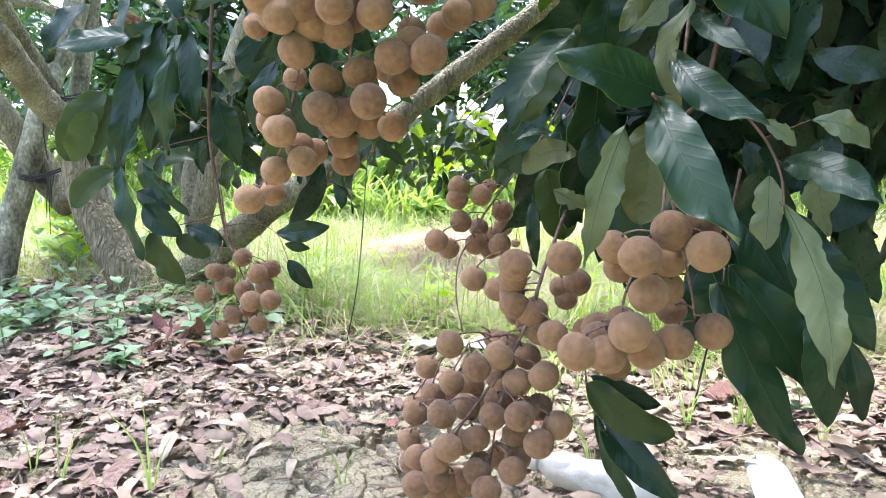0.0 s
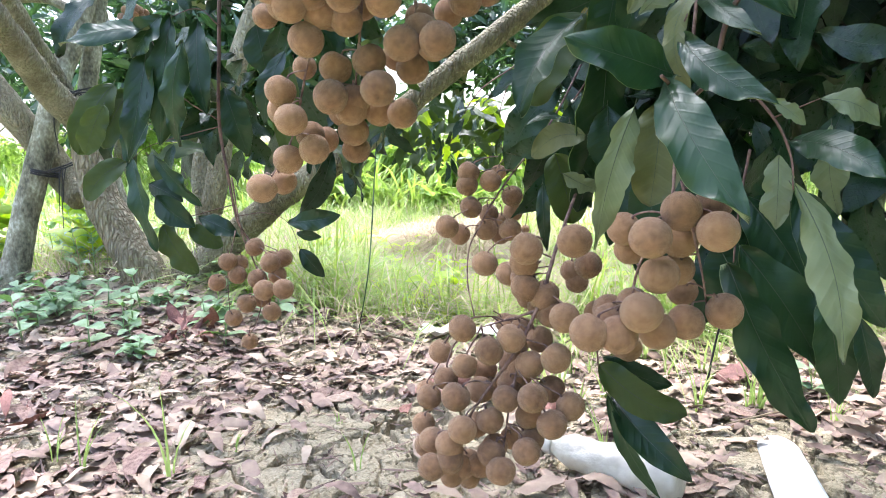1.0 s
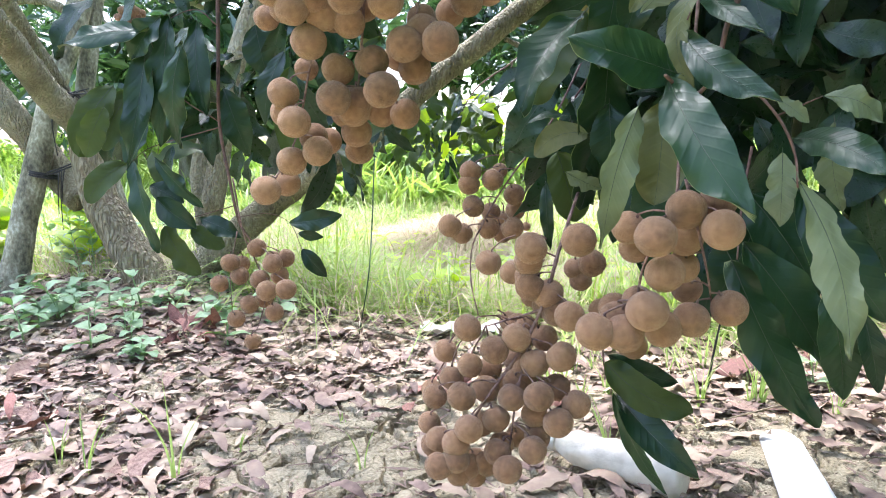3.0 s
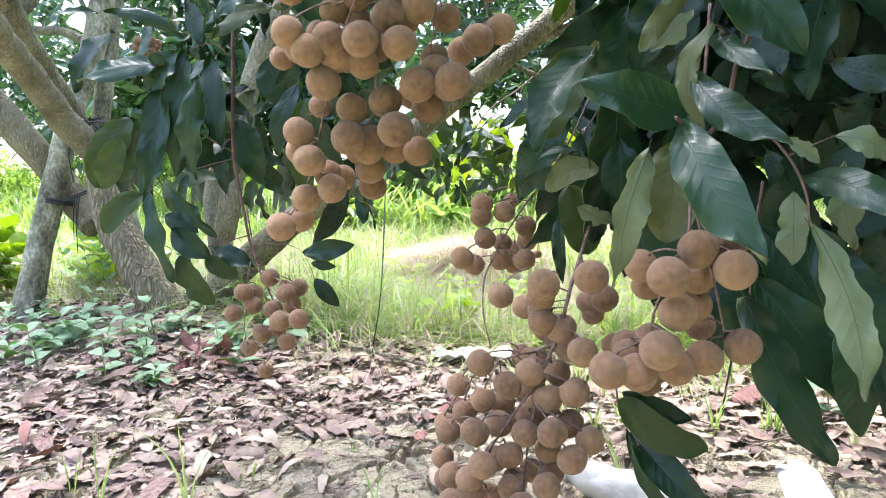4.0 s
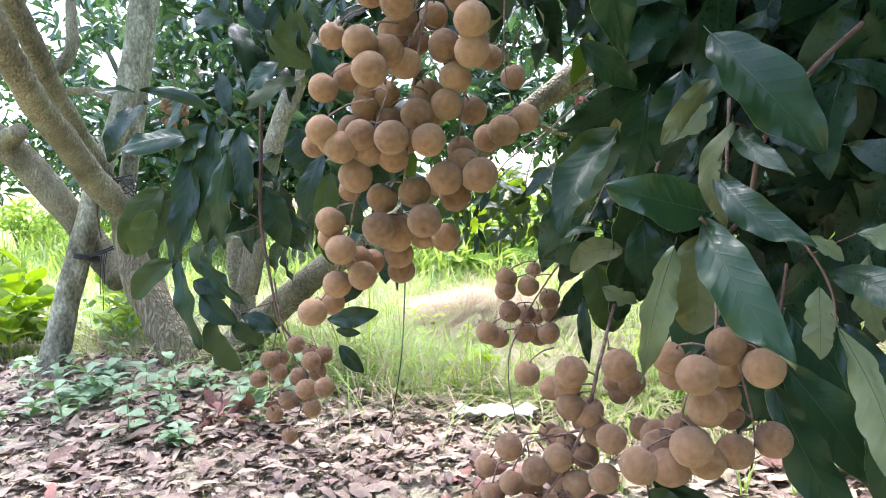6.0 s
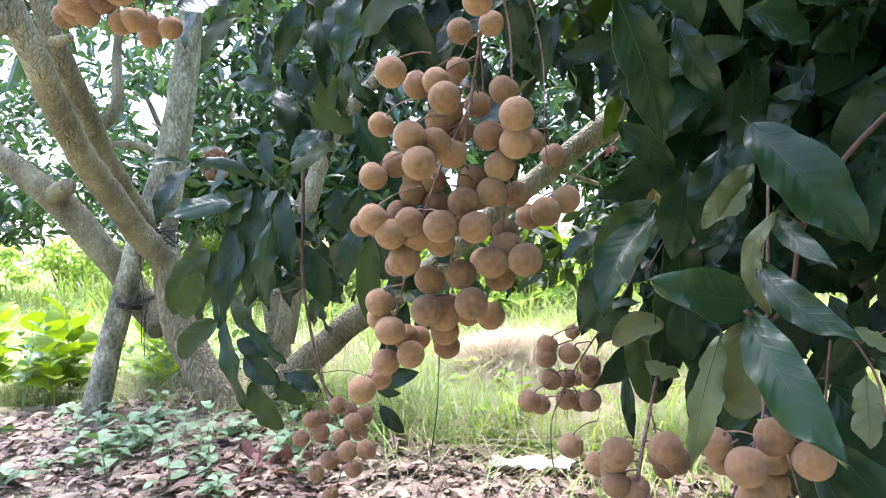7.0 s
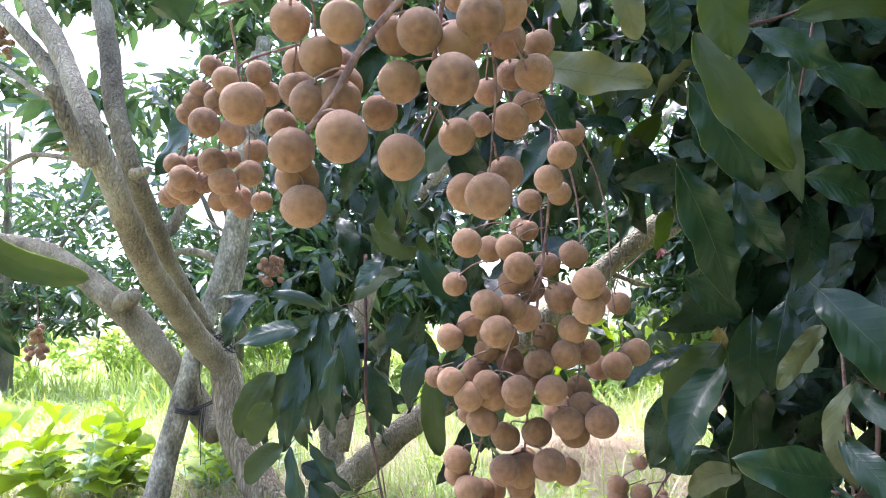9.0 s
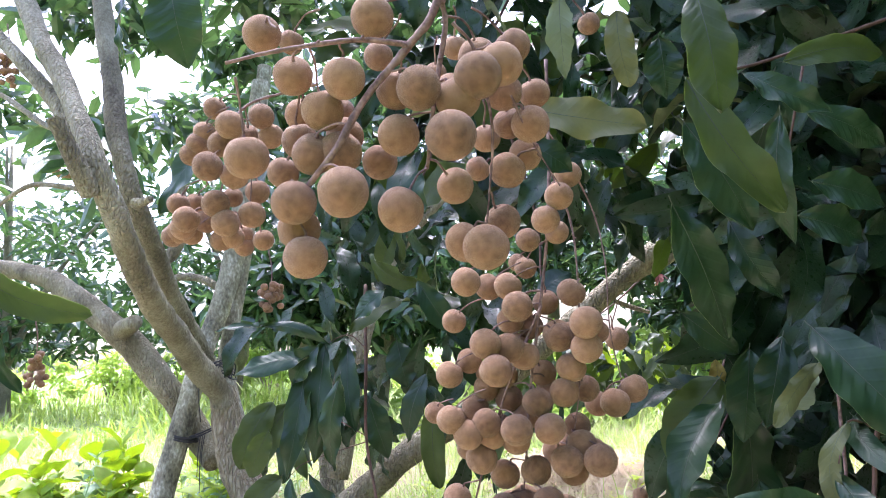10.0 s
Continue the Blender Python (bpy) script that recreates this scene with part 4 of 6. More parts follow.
BOUGHS['limb_h'] = [(-1.046, 1.280, 1.060, 0.0091), (-1.106, 1.300, 1.082, 0.0066), (-1.242, 1.330, 1.111, 0.0061), (-1.345, 1.350, 1.078, 0.0049), (-1.425, 1.370, 1.040, 0.0035)]
BOUGHS['limb_i'] = [(-1.231, 2.330, 0.906, 0.0151), (-1.286, 2.320, 0.953, 0.0151), (-1.370, 2.350, 0.985, 0.0143), (-1.493, 2.400, 0.995, 0.0135), (-1.608, 2.450, 0.979, 0.0104)]
BOUGHS['limb_j'] = [(-1.524, 2.350, 1.029, 0.0232), (-1.516, 2.380, 1.058, 0.0235), (-1.469, 2.420, 1.144, 0.0238), (-1.473, 2.450, 1.259, 0.0208), (-1.486, 2.480, 1.366, 0.0177), (-1.470, 2.500, 1.514, 0.0145)]
BOUGHS['limb_k'] = [(-0.677, 1.857, 0.296, 0.0331), (-0.602, 1.895, 0.656, 0.0289), (-0.532, 1.940, 0.878, 0.0261), (-0.427, 1.993, 1.038, 0.0232), (-0.244, 2.054, 1.219, 0.0182)]
BOUGHS['limb_l'] = [(-0.779, 2.113, 0.036, 0.0456), (-0.787, 2.142, 0.252, 0.0401), (-0.796, 2.167, 0.433, 0.0346), (-0.704, 2.203, 0.704, 0.0292), (-0.604, 2.230, 0.902, 0.0237), (-0.512, 2.259, 1.119, 0.0200)]
POLES = {}
POLES['pole_a'] = [(-1.400, 2.000, -0.025, 0.0438), (-1.359, 2.030, 0.132, 0.0424), (-1.330, 2.060, 0.283, 0.0392), (-1.279, 2.090, 0.475, 0.0368), (-1.255, 2.130, 0.619, 0.0354), (-1.232, 2.170, 0.728, 0.0350), (-1.182, 2.200, 0.876, 0.0373), (-1.141, 2.220, 1.044, 0.0385), (-1.110, 2.240, 1.236, 0.0368), (-1.085, 2.260, 1.427, 0.0350), (-1.051, 2.300, 1.720, 0.0335)]
POLES['pole_b'] = [(-1.201, 2.260, 0.571, 0.0293), (-1.204, 2.260, 0.672, 0.0293), (-1.176, 2.270, 0.824, 0.0303), (-1.132, 2.290, 1.096, 0.0315), (-1.107, 2.300, 1.269, 0.0306), (-1.089, 2.320, 1.488, 0.0297), (-1.056, 2.360, 1.809, 0.0280)]
STRAPS = [(-1.267, 2.075, 0.408, 0.040)]
CORD_AT = (-1.125, 2.045, 0.625)
FAR_BUNCHES = [(-1.970, 2.250, 0.705), (-0.985, 2.155, 0.878), (-2.048, 2.174, 1.885), (-2.202, 2.696, 1.649)]
FLOWER_AT = (0.291, 1.858, 0.811)


# ---- ground ----
def edge(x):
    """How far ahead the bare, leaf-strewn soil reaches."""
    return 1.46 + 0.16 / (1 + math.exp((x - 0.25) * 9)) + 0.38 / (1 + math.exp((x + 0.45) * 6)) + 0.5 / (1 + math.exp((x + 1.5) * 5)) + 0.05 * noise.noise(Vector((x * 3, 0, 7)))


def ground_z(x, y):
    z = 0.075 * math.exp(-((x + 0.95) ** 2 + (y - 2.15) ** 2) / 0.35)
    far = y - edge(x)
    if far > 0:
        z -= 0.07 * min(1, far / 0.4) * math.exp(-far / 3)
    z += 0.012 * noise.noise(Vector((x * 2.2, y * 2.2, 0)))
    return z


def crack(x, y):
    """Depth below the soil's top: flat plates, each at its own level, between narrow deep cracks."""
    wob = noise.noise(Vector((x * 9, y * 9, 3)))
    wob2 = noise.noise(Vector((x * 45, y * 45, 6)))
    px, py = x * 13 + 0.5 * wob + 0.09 * wob2, y * 13 - 0.6 * wob + 0.09 * wob2
    d, at = noise.voronoi(Vector((px, py, 0)))
    d2, _ = noise.voronoi(Vector((px * 2.3, py * 2.3, 5)))
    wide = max(0.025, 0.065 + 0.12 * noise.noise(Vector((x * 6, y * 6, 8))))
    g = max(0, 1 - (d[1] - d[0]) / wide)
    g2 = max(0, 1 - (d2[1] - d2[0]) / 0.06) if noise.noise(Vector((x * 8, y * 8, 21))) > -0.2 else 0
    level = 0.009 * noise.noise(at[0] * 7.3) + 0.005 * (noise.noise(at[0] * 5.1 + Vector((9, 0, 0))) * (px - at[0].x) + noise.noise(at[0] * 4.3 + Vector((0, 9, 0))) * (py - at[0].y))
    return 0.034 * g ** 0.6 + 0.006 * g2 - level


def axis(stretches):
    out = []
    for a, b, n in stretches:
        out += list(np.linspace(a, b, n, endpoint=False))
    return out + [stretches[-1][1]]


XS = axis([(-600, -60, 8), (-60, -8, 14), (-8, -2.2, 30), (-2.2, -0.75, 70), (-0.75, -0.46, 50), (-0.46, 0.26, 420), (0.26, 0.62, 120), (0.62, 0.85, 30), (0.85, 2.2, 60), (2.2, 8, 28), (8, 60, 14), (60, 600, 8)])
YS = axis([(-600, -40, 8), (-40, -2, 14), (-2, 0.6, 26), (0.6, 0.72, 15), (0.72, 1.22, 290), (1.22, 1.5, 45), (1.5, 2.6, 80), (2.6, 9, 50), (9, 60, 20), (60, 1500, 12)])
verts = []
for y in YS:
    for x in XS:
        z = ground_z(x, y) if abs(x) < 20 and -5 < y < 30 else 0.0
        if -0.8 < x < 0.9 and 0.6 < y < 1.7:
            z -= crack(x, y)
            z += 0.0016 * noise.fractal(Vector((x * 60, y * 60, 0)), 0.8, 2.0, 4) + 0.004 * noise.noise(Vector((x * 11, y * 11, 4)))
        verts.append((x, y, z))
w = len(XS)
faces = [(j * w + i, j * w + i + 1, (j + 1) * w + i + 1, (j + 1) * w + i) for j in range(len(YS) - 1) for i in range(w - 1)]
ground = new("ground", mesh_of("ground", verts, faces, [SOIL, TURF]))
for poly in ground.data.polygons:
    c = poly.center
    if abs(c.x) > 2.6 + 0.5 * noise.noise(c * 2) or c.y > edge(c.x) + 0.06 * noise.noise(c * 6) or c.y < -0.9 + 0.4 * noise.noise(c * 2):
        poly.material_index = 1
tagged(ground, "dry cracked grey-brown orchard soil running out to the meadow", "ground", kind="structure")


# ---- the main tree ----
def limb_bm(points, origin, sides=24, steps=10, rough=0.12):
    bm = bmesh.new()
    return tube(bm, points, sides, steps, rough, 26, origin=origin)


foot = Vector((BOUGHS['trunk'][0][0], BOUGHS['trunk'][0][1], 0.02))
tree = group_at("longan_tree", foot, "old longan tree with rough grey-brown bark and forking limbs", "tree")
part("trunk", limb_bm([(foot.x + 0.06, foot.y + 0.02, -0.06, 0.13), (foot.x + 0.03, foot.y + 0.01, 0.02, 0.098)] + BOUGHS['trunk'], foot, 40, 14, 0.14), TRUNK_BARK, tree, "leaning trunk with furrowed bark")
for key in sorted(BOUGHS):
    if key != 'trunk':
        part("twig" if key.startswith('twig') else "sawn_stub" if key.startswith('stub') else "limb", limb_bm(BOUGHS[key], foot), BARK, tree)


# Ways along which the canopy is open to the sky, with the opening's half angle in radians.
OPENINGS = [((-0.465, 0.793, 0.393), 0.044), ((-0.257, 0.856, 0.448), 0.02), ((-0.405, 0.912, 0.06), 0.014), ((-0.616, 0.75, 0.239), 0.028), ((-0.075, 0.993, 0.08), 0.024), ((0.03, 0.995, 0.088), 0.018), ((-0.44, 0.879, 0.183), 0.035), ((-0.45, 0.873, 0.188), 0.03)]


def under_roof(places):
    """Which places stay leafy: not in the openings round the clearing."""
    ways = places - np.array((-0.04, -0.1, 0.6))
    ways /= np.linalg.norm(ways, axis=1)[:, None]
    keep = np.ones(len(ways), bool)
    for way, half in OPENINGS:
        off = np.arccos(np.clip(ways @ (np.array(way) / np.linalg.norm(way)), -1, 1))
        ragged = np.array([1 + 0.5 * noise.noise(Vector(w) * 60) for w in ways])
        keep &= off > half * ragged
    return keep


def scatter_leaves(name, spots, sizes, material, parent, label="", tilt=0.9, rng_seed=1, droop=0.5, origin=(0, 0, 0)):
    """Many folded leaves in one mesh: each has six corners and a keel."""
    rng = np.random.default_rng(rng_seed)
    spots = np.asarray(spots) - np.array(origin)
    keep = under_roof(spots + np.array(parent.location))
    spots, sizes = spots[keep], np.asarray(sizes)[keep]
    n = len(spots)
    d = rng.normal(size=(n, 3))
    d[:, 2] = d[:, 2] * 0.6 - droop
    d /= np.linalg.norm(d, axis=1)[:, None]
    up = rng.normal(size=(n, 3)) * tilt + np.array((0, 0, 1.0))
    up -= d * (up * d).sum(1)[:, None]
    up /= np.linalg.norm(up, axis=1)[:, None]
    side = np.cross(d, up)
    L = np.asarray(sizes)[:, None]
    shape = [(0, 0, 0), (0.17, 0.3, 0.05), (0.16, 0.62, 0.03), (0, 1, -0.12), (-0.16, 0.62, 0.03), (-0.17, 0.3, 0.05), (0, 0.35, -0.02), (0, 0.65, -0.04)]
    v = np.stack([spots + L * (side * x + d * y + up * z) for x, y, z in shape], 1).reshape(-1, 3)
    base = (np.arange(n) * 8)[:, None]
    quads = np.concatenate([base + np.array(q) for q in ((0, 1, 6, 6), (1, 2, 7, 6), (2, 3, 7, 7), (0, 6, 5, 5), (6, 7, 4, 5), (7, 3, 4, 4))], 1).reshape(-1, 4)
    faces = [tuple(dict.fromkeys(q)) for q in quads.tolist()]
    ob = new(name, mesh_of(name, v.tolist(), faces, [material], False))
    ob.parent = parent
    return tagged(ob, label, kind="stuff") if label else tagged(ob, kind="stuff")


def blob_spots(rng, centres, n, keep=None):
    """Spots in loose clumps round centres of (x, y, z, rx, ry, rz)."""
    out = []
    for c in centres:
        k = int(n)
        clumps = rng.uniform(-1, 1, (max(4, k // 45), 3))
        clumps = clumps[(clumps ** 2).sum(1) < 1]
        pick = clumps[rng.integers(0, len(clumps), k)] + rng.normal(0, 0.13, (k, 3))
        out.append(pick * np.array(c[3:6]) + np.array(c[:3]))
    out = np.concatenate(out)
    return out if keep is None else out[keep(out)]


rng = np.random.default_rng(3)
# The last lobe is an added clump that darkens the right-hand foliage.
CROWN_LOBES = [(-2.5, 2.5, 2.05, 0.9, 0.9, 0.6), (-1.2, 3.2, 2.3, 1.0, 0.8, 0.5), (1.5, 2.3, 1.6, 0.7, 0.8, 0.6), (-1.2, 2.0, 2.4, 0.9, 0.5, 0.3), (1.5, 1.1, 1.0, 0.45, 0.6, 0.7)]
# The extra lobe here is unseen, added to shade the ground at left.
top = np.concatenate([blob_spots(rng, CROWN_LOBES[1:] + [(-0.95, 1.75, 2.35, 0.7, 0.5, 0.22)], 1500), blob_spots(rng, CROWN_LOBES[:1], 750)])
# Clumps overhead, beside and ahead, mostly out of view, added to block light.
shade = blob_spots(rng, [(0.40, 0.95, 1.72, 0.8, 0.6, 0.25), (0.95, 0.85, 1.35, 0.35, 0.55, 0.4)], 1900)
side = blob_spots(rng, [(1.02, 0.15, 1.3, 0.4, 0.5, 0.3), (0.95, -0.45, 1.2, 0.45, 0.35, 0.3), (1.1, -0.3, 0.9, 0.3, 0.3, 0.35), (0.85, 0.15, 0.72, 0.28, 0.4, 0.42)], 1900)
over = blob_spots(rng, [(0.3, 2.75, 1.95, 0.5, 0.4, 0.22), (0.85, 2.5, 1.9, 0.4, 0.4, 0.25)], 750)
top = np.concatenate([top, shade, side, over])
scatter_leaves("crown", top, rng.uniform(0.10, 0.18, len(top)), CROWN, tree, "dark green leaves of the crown and of added shading clumps", origin=foot)


def bough_to(target, lift, seed):
    """A limb from the nearest end of the tree's boughs to a clump of leaves, with side twigs."""
    rng = random.Random(seed)
    ends = [Vector(BOUGHS[k][-1][:3]) for k in sorted(BOUGHS) if k[:4] == 'limb' and k[-1] in 'abcde']
    goal = Vector(target)
    start = min(ends, key=lambda e: (e - goal).length)
    mid = (start + goal) / 2 + Vector((0, 0, lift))
    part("limb", limb_bm([(*start, 0.014), (*mid, 0.011), (*goal, 0.006)], foot, 12, 8), BARK, tree)
    for k in range(4):
        tip = goal + Vector((rng.uniform(-0.35, 0.35), rng.uniform(-0.35, 0.35), rng.uniform(-0.15, 0.3)))
        part("twig", limb_bm([(*(mid.lerp(goal, 0.4 + 0.15 * k)), 0.006), (*tip.lerp(goal, 0.5), 0.004), (*tip, 0.002)], foot, 6, 5), BARK, tree)


# From the fifth goal on, the limbs are invented to carry those light-blocking clumps.
for k, (goal, lift) in enumerate([((-2.5, 2.5, 2.05), 0.1), ((-1.2, 3.2, 2.3), 0.1), ((1.5, 2.3, 1.6), 0.1), ((-1.2, 2.0, 2.4), 0.1), ((1.5, 1.1, 1.1), 0.3), ((0.4, 0.95, 1.75), 0.15), ((1.02, 0.2, 1.3), 0.35), ((1.0, -0.35, 1.15), 0.5), ((0.85, 0.15, 0.95), 0.4), ((0.3, 2.75, 1.95), 0.1), ((0.85, 2.5, 1.9), 0.1)]):
    bough_to(goal, lift, 90 + k)


def pole(points, label, foot_at=None):
    p0 = points[0]
    ob = group_at("support_pole", (p0[0], p0[1], 0.0), label, "pole", "props of the tree")
    part("shaft", limb_bm([(*(foot_at or (p0[0] - 0.02, p0[1])), -0.08, p0[3])] + points, (p0[0], p0[1], 0.0), 18, 8, 0.07), POLE, ob)
    return ob


def strap(place, radius, axis_dir, parent, turns=3):
    bm = bmesh.new()
    d = Vector(axis_dir).normalized()
    a = d.orthogonal().normalized()
    b = d.cross(a)
    pts = []
    for k in range(turns * 10 + 1):
        ang = 2 * math.pi * k / 10
        c = Vector(place) + (a * math.cos(ang) + b * math.sin(ang)) * radius + d * (k * 0.0006 - turns * 0.003)
        pts.append((*c, 0.003))
    tube(bm, pts, 6, 2, origin=parent.location)
    part("strap", bm, STRAP, parent, "black rubber strap wound round")


pole_a = pole(POLES['pole_a'], "grey weathered wooden prop leaning against the tree")
pole_b = pole(POLES['pole_b'], "thin mottled prop standing behind the leaning one", (-1.02, 2.24))
for at in STRAPS:
    strap(at[:3], at[3], (0.25, 0.05, 1), pole_a)


bm = bmesh.new()
tied = Vector(STRAPS[0][:3])
for drop in (0.0, 0.007):
    tube(bm, [(*(tied + Vector((0.03, -0.03, drop))), 0.0028), (*(tied + Vector((0.075, -0.035, 0.012 + drop))), 0.0026), (*(tied + Vector((0.12, -0.02, 0.03 + drop))), 0.0026)], 6, 4, origin=pole_a.location)
part("tie", bm, STRAP, pole_a, "black strap end tied across to the trunk")
for shift, fall in ((0.075, 0.12), (0.082, 0.17), (0.09, 0.09)):
    bm = bmesh.new()
    tube(bm, [(*(tied + Vector((shift, -0.04, 0.015))), 0.0016), (*(tied + Vector((shift - 0.006, -0.05, -0.4 * fall))), 0.0015), (*(tied + Vector((shift - 0.014, -0.045, -fall))), 0.0012)], 6, 5, origin=pole_a.location)
    part("loose_end", bm, STRAP, pole_a)


def cord(at, seed):
    rng = random.Random(seed)
    ob = group_at("tying_cord", at, "tangle of thin black cord tied round the fork", "cord")
    for k in range(5):
        bm = bmesh.new()
        pts = []
        for q in range(9):
            a = q * 0.75 + k
            rad = 0.045 + rng.uniform(-0.006, 0.012)
            pts.append((rad * math.cos(a), rad * math.sin(a) * 0.8, 0.03 * math.sin(a * 1.3 + k) + rng.uniform(-0.01, 0.01), 0.0022))
        tube(bm, pts, 6, 4)
        part("strand", bm, STRAP, ob)
    bm = bmesh.new()
    tube(bm, [(-0.04, -0.03, 0, 0.002), (-0.05, -0.05, -0.06, 0.002), (-0.045, -0.05, -0.16, 0.0015)], 6, 4)
    part("loose_end", bm, STRAP, ob)


cord(CORD_AT, 4)


# ---- fruit clusters ----
def fruit_mesh(seed):
    rng = random.Random(seed)
    bm = bmesh.new()
    bmesh.ops.create_uvsphere(bm, u_segments=28, v_segments=18, radius=1.0)
    sx, sy = rng.uniform(0.98, 1.04), rng.uniform(0.97, 1.03)
    off = Vector((rng.uniform(0, 50), 0, 0))
    crease = rng.random() < 0.3
    for v in bm.verts:
        n = v.co.normalized()
        r = 1 + 0.022 * noise.noise(n * 1.3 + off) + 0.008 * noise.noise(n * 5 + off)
        if n.z > 0.8:
            r -= 0.10 * ((n.z - 0.8) / 0.2) ** 2
        if crease and n.y < 0 and abs(n.z) < 0.6:
            r -= 0.035 * math.exp(-(n.x / 0.06) ** 2) * (1 - abs(n.z) / 0.6)
        v.co = Vector((n.x * sx, n.y * sy, n.z * 0.97)) * r
    me = bpy.data.meshes.new("fruit")
    bm.to_mesh(me)
    bm.free()
    me.materials.append(FRUIT)
    me.polygons.foreach_set("use_smooth", [True] * len(me.polygons))
    return me


FRUIT_MESHES = [fruit_mesh(k) for k in range(8)]


def cluster(label, sprays, stalks, seed):
    rng = random.Random(seed)
    fruits = [f for s in sprays for f in SPRAYS[s]]
    start = Vector(STALKS[stalks][0][1][0])
    ob = group_at("fruit_cluster", start, label, "fruit cluster", "longan clusters on the tree")
    spine = []
    for r, pts in STALKS[stalks]:
        n = len(pts)
        path = [(*p, r * (0.9 - 0.45 * i / (n - 1))) for i, p in enumerate(pts)]
        bm = bmesh.new()
        tube(bm, path, 10, 8, 0.3, 220, origin=start)
        for p in path[1:-1]:
            # a swollen, scarred node where a side stalk has dropped
            tilt = Vector((rng.uniform(-1, 1), rng.uniform(-1, 1), rng.uniform(-0.2, 0.6))).normalized()
            c, q = Vector(p[:3]), p[3]
            tube(bm, [(*(c - tilt * q * 0.5), q * 0.9), (*(c + tilt * q * 0.8), q * 0.85), (*(c + tilt * q * 2.0), q * 0.45), (*(c + tilt * q * 2.3), q * 0.2)], 7, 2, 0.25, 220, origin=start)
        part("stalk", bm, STALK, ob)
        spine += [Vector(q[:3]) for q in spline(pts, 6)]
    for x, y, z, r in fruits:
        c = Vector((x, y, z))
        best = min(spine, key=lambda s: (s - c).length + max(0, c.z + 0.012 - s.z) * 1.2)
        d = best - c
        if d.length > 0.045:
            best = c + d.normalized() * 0.035 + Vector((0, 0.004, 0.012))
            d = best - c
        if d.length < 0.5 * r:
            d = Vector((0, 0.3, 1))
        axis_dir = (d.normalized() + Vector((rng.uniform(-0.3, 0.3), rng.uniform(-0.3, 0.3), 0.6))).normalized()
        m = Matrix.Translation(c - start) @ axis_dir.to_track_quat('Z', 'Y').to_matrix().to_4x4() @ Matrix.Rotation(rng.uniform(0, 6.3), 4, 'Z') @ Matrix.Scale(r, 4)
        sub("fruit", rng.choice(FRUIT_MESHES), m, ob)
        bm = bmesh.new()
        tip = c + axis_dir * r * 0.85
        mid = (tip + best) / 2 + axis_dir * min(0.006, 0.15 * (best - tip).length) + Vector((rng.uniform(-1, 1), rng.uniform(-1, 1), 0)) * 0.003
        tube(bm, [(*tip, 0.0011), (*(tip + axis_dir * 0.004), 0.0008), (*mid, 0.0007), (*best, 0.0009)], 6, 4, origin=start)
        part("pedicel", bm, STALK, ob)
    return ob


cluster("large ripe tan longan cluster among broad dark leaves", ['near_a', 'near_b'], 'near_a', 1)
cluster("long drooping bunch of dusty tan longans near the soil", ['low_a', 'low_b', 'mid_a', 'mid_b'], 'low', 2)
cluster("small loose bunch of tan longans on a thin stalk", ['small'], 'small', 3)
cluster("dense hanging bunch of ripe tan longans", ['hang_a', 'hang_b', 'hang_c', 'hang_d', 'hang_e', 'hang_f'], 'hang', 4)
cluster("little bunch of longans at a leafy shoot's end", ['little'], 'little', 5)
cluster("bunch of big velvety tan longans on thick pinkish stalks", ['top_a', 'top_b'], 'top', 6)
cluster("tight bunch of dusky tan longans before the limbs", ['left'], 'left', 7)


def far_cluster(place, n, seed):
    """A bunch on a neighbouring branch: fruits packed round a drooping stalk."""
    rng = random.Random(seed)
    ob = group_at("fruit_cluster", place, "longan bunch hanging from a farther branch in shade", "fruit cluster", "longan clusters on the tree")
    bm = bmesh.new()
    tube(bm, [(0, 0, 0.16, 0.003), (0.01, 0, 0.08, 0.0025), (0, 0, 0, 0.002), (-0.01, 0, -0.06, 0.0012)], 8, 4)
    part("stalk", bm, STALK, ob)
    for k in range(n):
        a, h = rng.uniform(0, 6.28), rng.uniform(-0.09, 0.03)
        rad = rng.uniform(0.014, 0.05) * (1 + h * 4)
        sub("fruit", rng.choice(FRUIT_MESHES), pose(rad * math.cos(a), rad * math.sin(a), h, 0, 0, rng.uniform(0, 360)) @ Matrix.Scale(rng.uniform(0.012, 0.014), 4), ob)


for k, at in enumerate(FAR_BUNCHES):
    far_cluster(at, 24, 80 + k)


